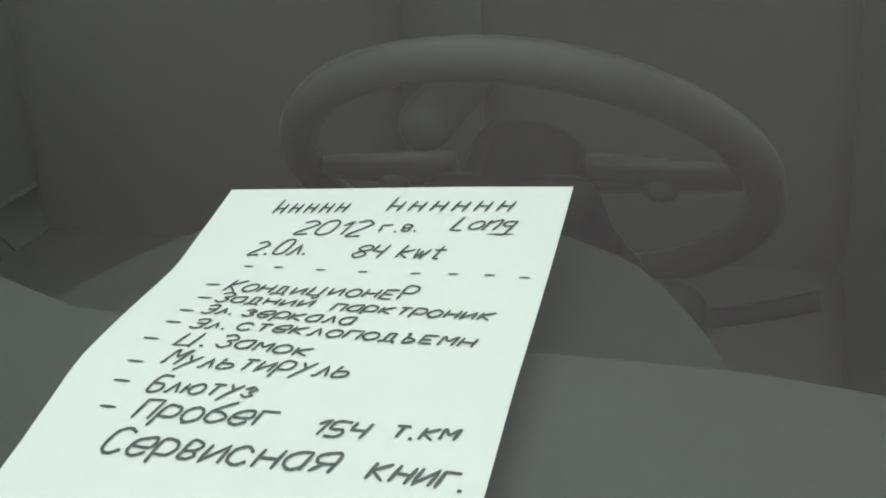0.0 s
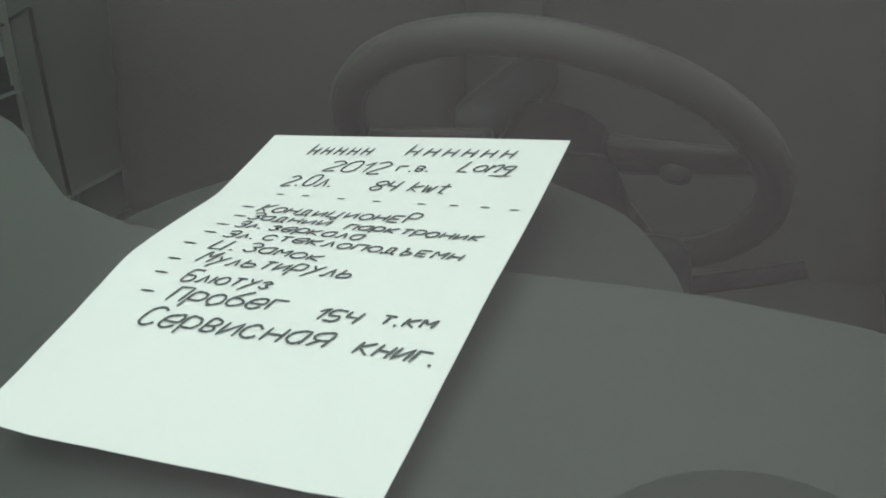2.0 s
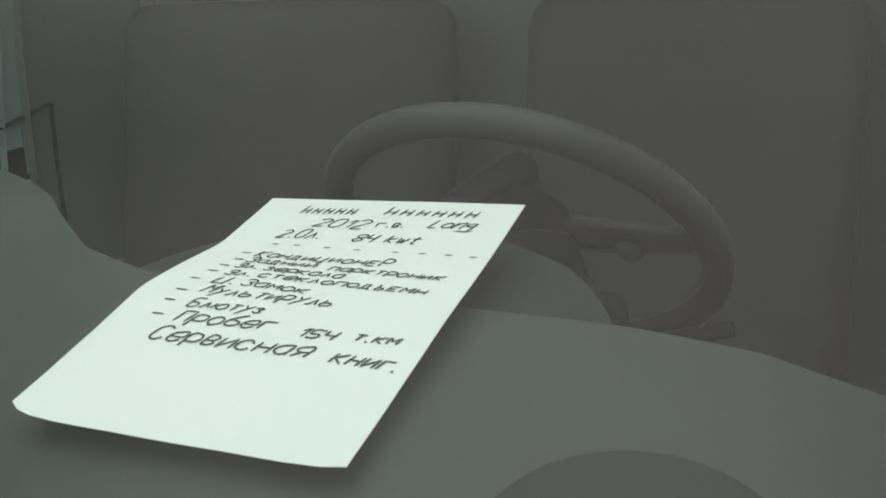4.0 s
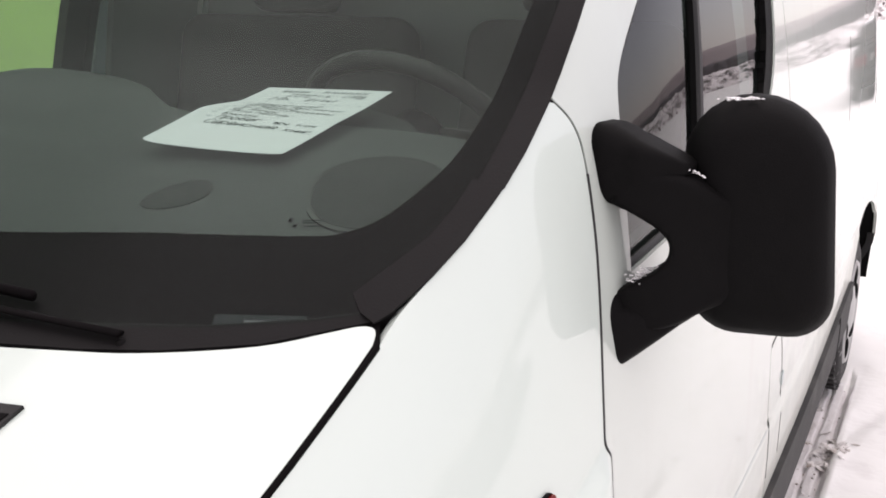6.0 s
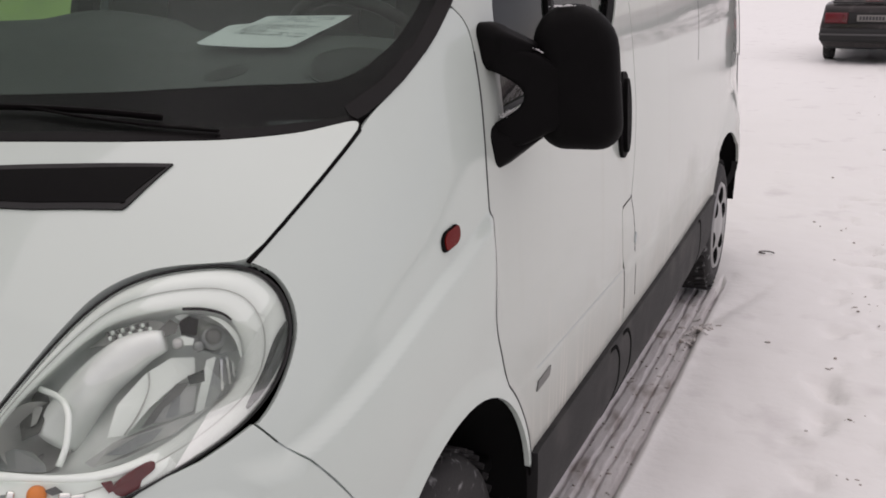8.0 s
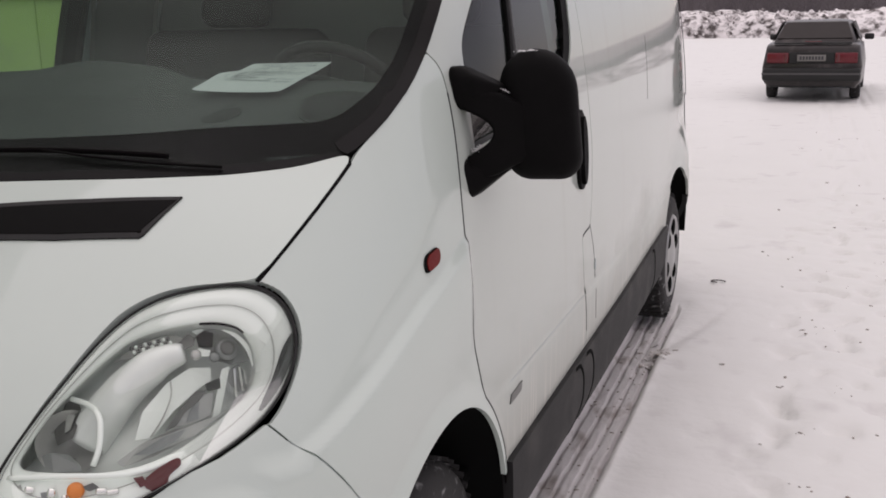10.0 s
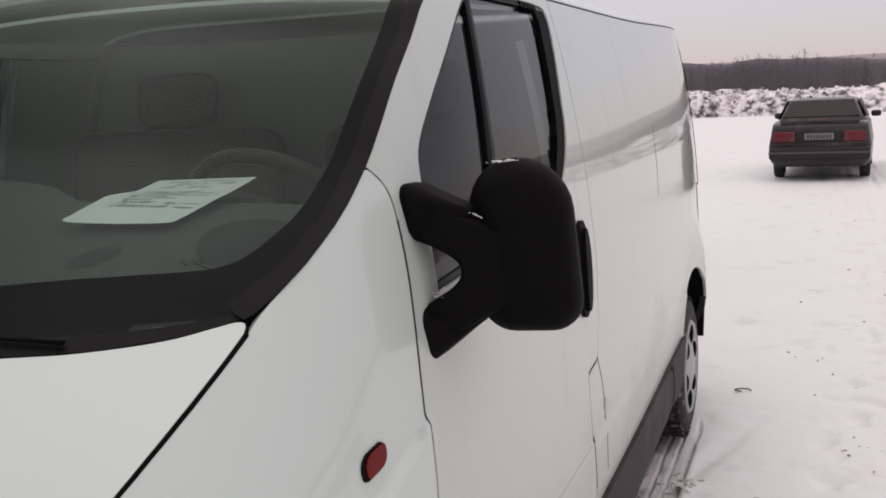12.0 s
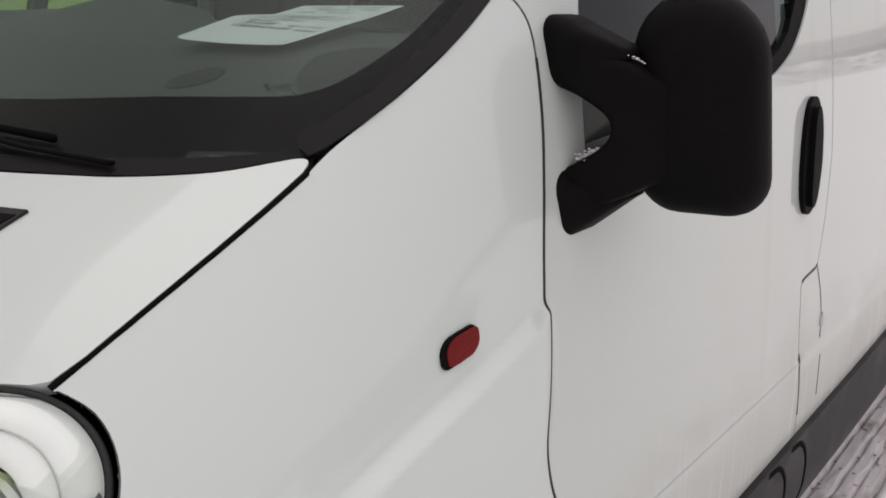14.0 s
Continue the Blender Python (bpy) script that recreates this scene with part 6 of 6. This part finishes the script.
wood_h = lambda x: 5.6 + 1.5 * (1 - smoothstep(-8, 14, x)) + .9 * noise.noise(Vector((x * .03, 0, 0))) + .5 * noise.noise(Vector((x * .16, 3, 0))) + .3 * noise.noise(Vector((x * .6, 5, 0))) - 2.0 * smoothstep(8, 34, x)
ridge("backdrop_woods", 172, -160, 260, 420, wood_h, HILL, "dark wooded rise on the horizon")
side_h = lambda x: 8.5 + 1.2 * noise.noise(Vector((x * .04, 2, 0))) + .6 * noise.noise(Vector((x * .2, 3, 0)))
left_woods = ridge("backdrop_trees", 0, -260, 200, 300, side_h, HILL, "dark trees beyond the green building")
left_woods.matrix_basis = pose(-95, 0, 0, 0, 0, 90)
right_woods = ridge("backdrop_trees", 0, -220, 120, 260, lambda x: 6.0 + .8 * noise.noise(Vector((x * .05, 8, 0))) + .4 * noise.noise(Vector((x * .3, 3, 0))), HILL, "dark trees along the edge of the field")
right_woods.matrix_basis = pose(130, 0, 0, 0, 0, -90)
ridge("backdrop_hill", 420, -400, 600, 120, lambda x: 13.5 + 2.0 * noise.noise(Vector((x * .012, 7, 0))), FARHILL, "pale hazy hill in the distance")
rng = random.Random(21)
wv, wf = [], []


def twig(a, b, r):
    k = len(wv)
    d = (b - a).normalized()
    u = d.orthogonal().normalized() * r
    w = d.cross(u)
    wv.extend([tuple(a + u), tuple(a - u * .5 + w * .87), tuple(a - u * .5 - w * .87), tuple(b)])
    wf.extend([(k, k + 1, k + 3), (k + 1, k + 2, k + 3), (k + 2, k, k + 3)])


for _ in range(900):
    x, y = rng.uniform(-60, 110), rng.uniform(158, 186)
    h = wood_h(x) * rng.uniform(.80, 1.10) * (1.2 if rng.random() < .03 else 1)
    base = Vector((x, y, -.2))
    topv = base + Vector((rng.uniform(-.4, .4), 0, h))
    twig(base, topv, .07)
    for _ in range(16):
        s = rng.uniform(.18, .95)
        a = base.lerp(topv, s)
        ang = rng.uniform(0, 6.28)
        l = h * (1.05 - s) * rng.uniform(.3, .55)
        b = a + Vector((math.cos(ang) * l, math.sin(ang) * l, l * rng.uniform(.7, 1.5)))
        twig(a, b, .032)
        for _ in range(2):
            c = a.lerp(b, rng.uniform(.3, .8))
            twig(c, c + Vector((rng.uniform(-1, 1), rng.uniform(-1, 1), rng.uniform(.3, 1.2))) * l * .4, .02)
me = bpy.data.meshes.new("far_woods")
me.from_pydata(wv, [], wf)
me.materials.append(TWIG)
tagged(new("far_woods", me), "bare leafless winter woods on the horizon", "trees", kind="stuff")

# ---- the building on the van's far side, with a green painted base ----
GREEN = surface("green_paint", (0.36, 0.50, 0.16), 0.6, vary=0.08, scale=3, bump=0.1, bump_scale=30, second=(0.30, 0.42, 0.14), second_at=.62, second_scale=2)
PLASTER = surface("grey_weathered_plaster", (0.33, 0.36, 0.33), 0.85, vary=0.12, scale=1.2, bump=0.3, bump_scale=25, second=(0.25, 0.27, 0.245), second_at=.58, second_scale=.8)
LEDGE = surface("pale_metal_ledge", (0.50, 0.52, 0.50), 0.5, vary=0.06, scale=8)
SNOWCAP = surface("clean_snow", (0.82, 0.81, 0.81), 0.7, vary=0.03, scale=6, bump=0.3, bump_scale=25)
building = thing("green_building", "grey plastered building with a light green painted base", "building", at=pose(-3.4, 2.6, 0))
part("wall", box(5.0, 17.0, 5.6, (-2.63, 0, 2.78), .03, 1), PLASTER, building)
part("roof", box(5.5, 17.5, .16, (-2.60, 0, 5.66), .03, 1), LEDGE, building, "flat roof with a pale metal edge")
board = None
for k in range(-3, 4):
    if board is None:
        ob = part("sheet", box(.028, 2.396, 1.95, (0, 0, .985), .006, 1), GREEN, building, "light green painted sheet")
        board = ob.data
    else:
        ob = new("sheet", board)
        ob.parent = building
    ob.location = (.002 * (k % 2), -.1 + 2.4 * k, 0)
part("rail", box(.03, 16.8, .05, (.028, -.1, 1.80), .008, 1), GREEN, building)
part("ledge", box(.20, 16.9, .09, (-.06, -.05, 2.01), .012, 1), LEDGE, building, "pale metal ledge above the green base")
for k in range(-3, 5):
    part("post", box(.09, .09, 1.9, (-.075, -1.3 + 2.4 * k, .95), .01, 1), GREEN, building)

# ---- snow left lying on the mirror arms ----
rng = random.Random(3)


def snow_bits(name, a, b, n, spread, size):
    bm = bmesh.new()
    for _ in range(n):
        p = Vector(a).lerp(Vector(b), rng.random()) + Vector((rng.gauss(0, 1) * spread, rng.gauss(0, 1) * spread, rng.gauss(0, 1) * spread * .3))
        r = size * rng.uniform(.5, 1.3)
        geo = bmesh.ops.create_icosphere(bm, subdivisions=1, radius=1)["verts"]
        for v in geo:
            v.co = p + Vector((v.co.x * r * 1.5, v.co.y * r, v.co.z * r * .6)) * rng.uniform(.7, 1.2)
    tagged(part(name, bm, SNOWCAP, None), "crumbs of snow lying on the black door mirror", "snow", kind="stuff")


top_c = mir_c + Vector((0, 0, .140))
snow_bits("mirror_snow", top_c + mir_fwd * .028 - mir_right * .052, top_c + mir_fwd * .028 - mir_right * .012, 34, .004, .0020)
snow_bits("mirror_snow", (.930, .200, 1.312), (.955, .214, 1.327), 200, .006, .0012)
snow_bits("mirror_snow", (.984, .214, 1.447), (.999, .230, 1.436), 16, .003, .0014)
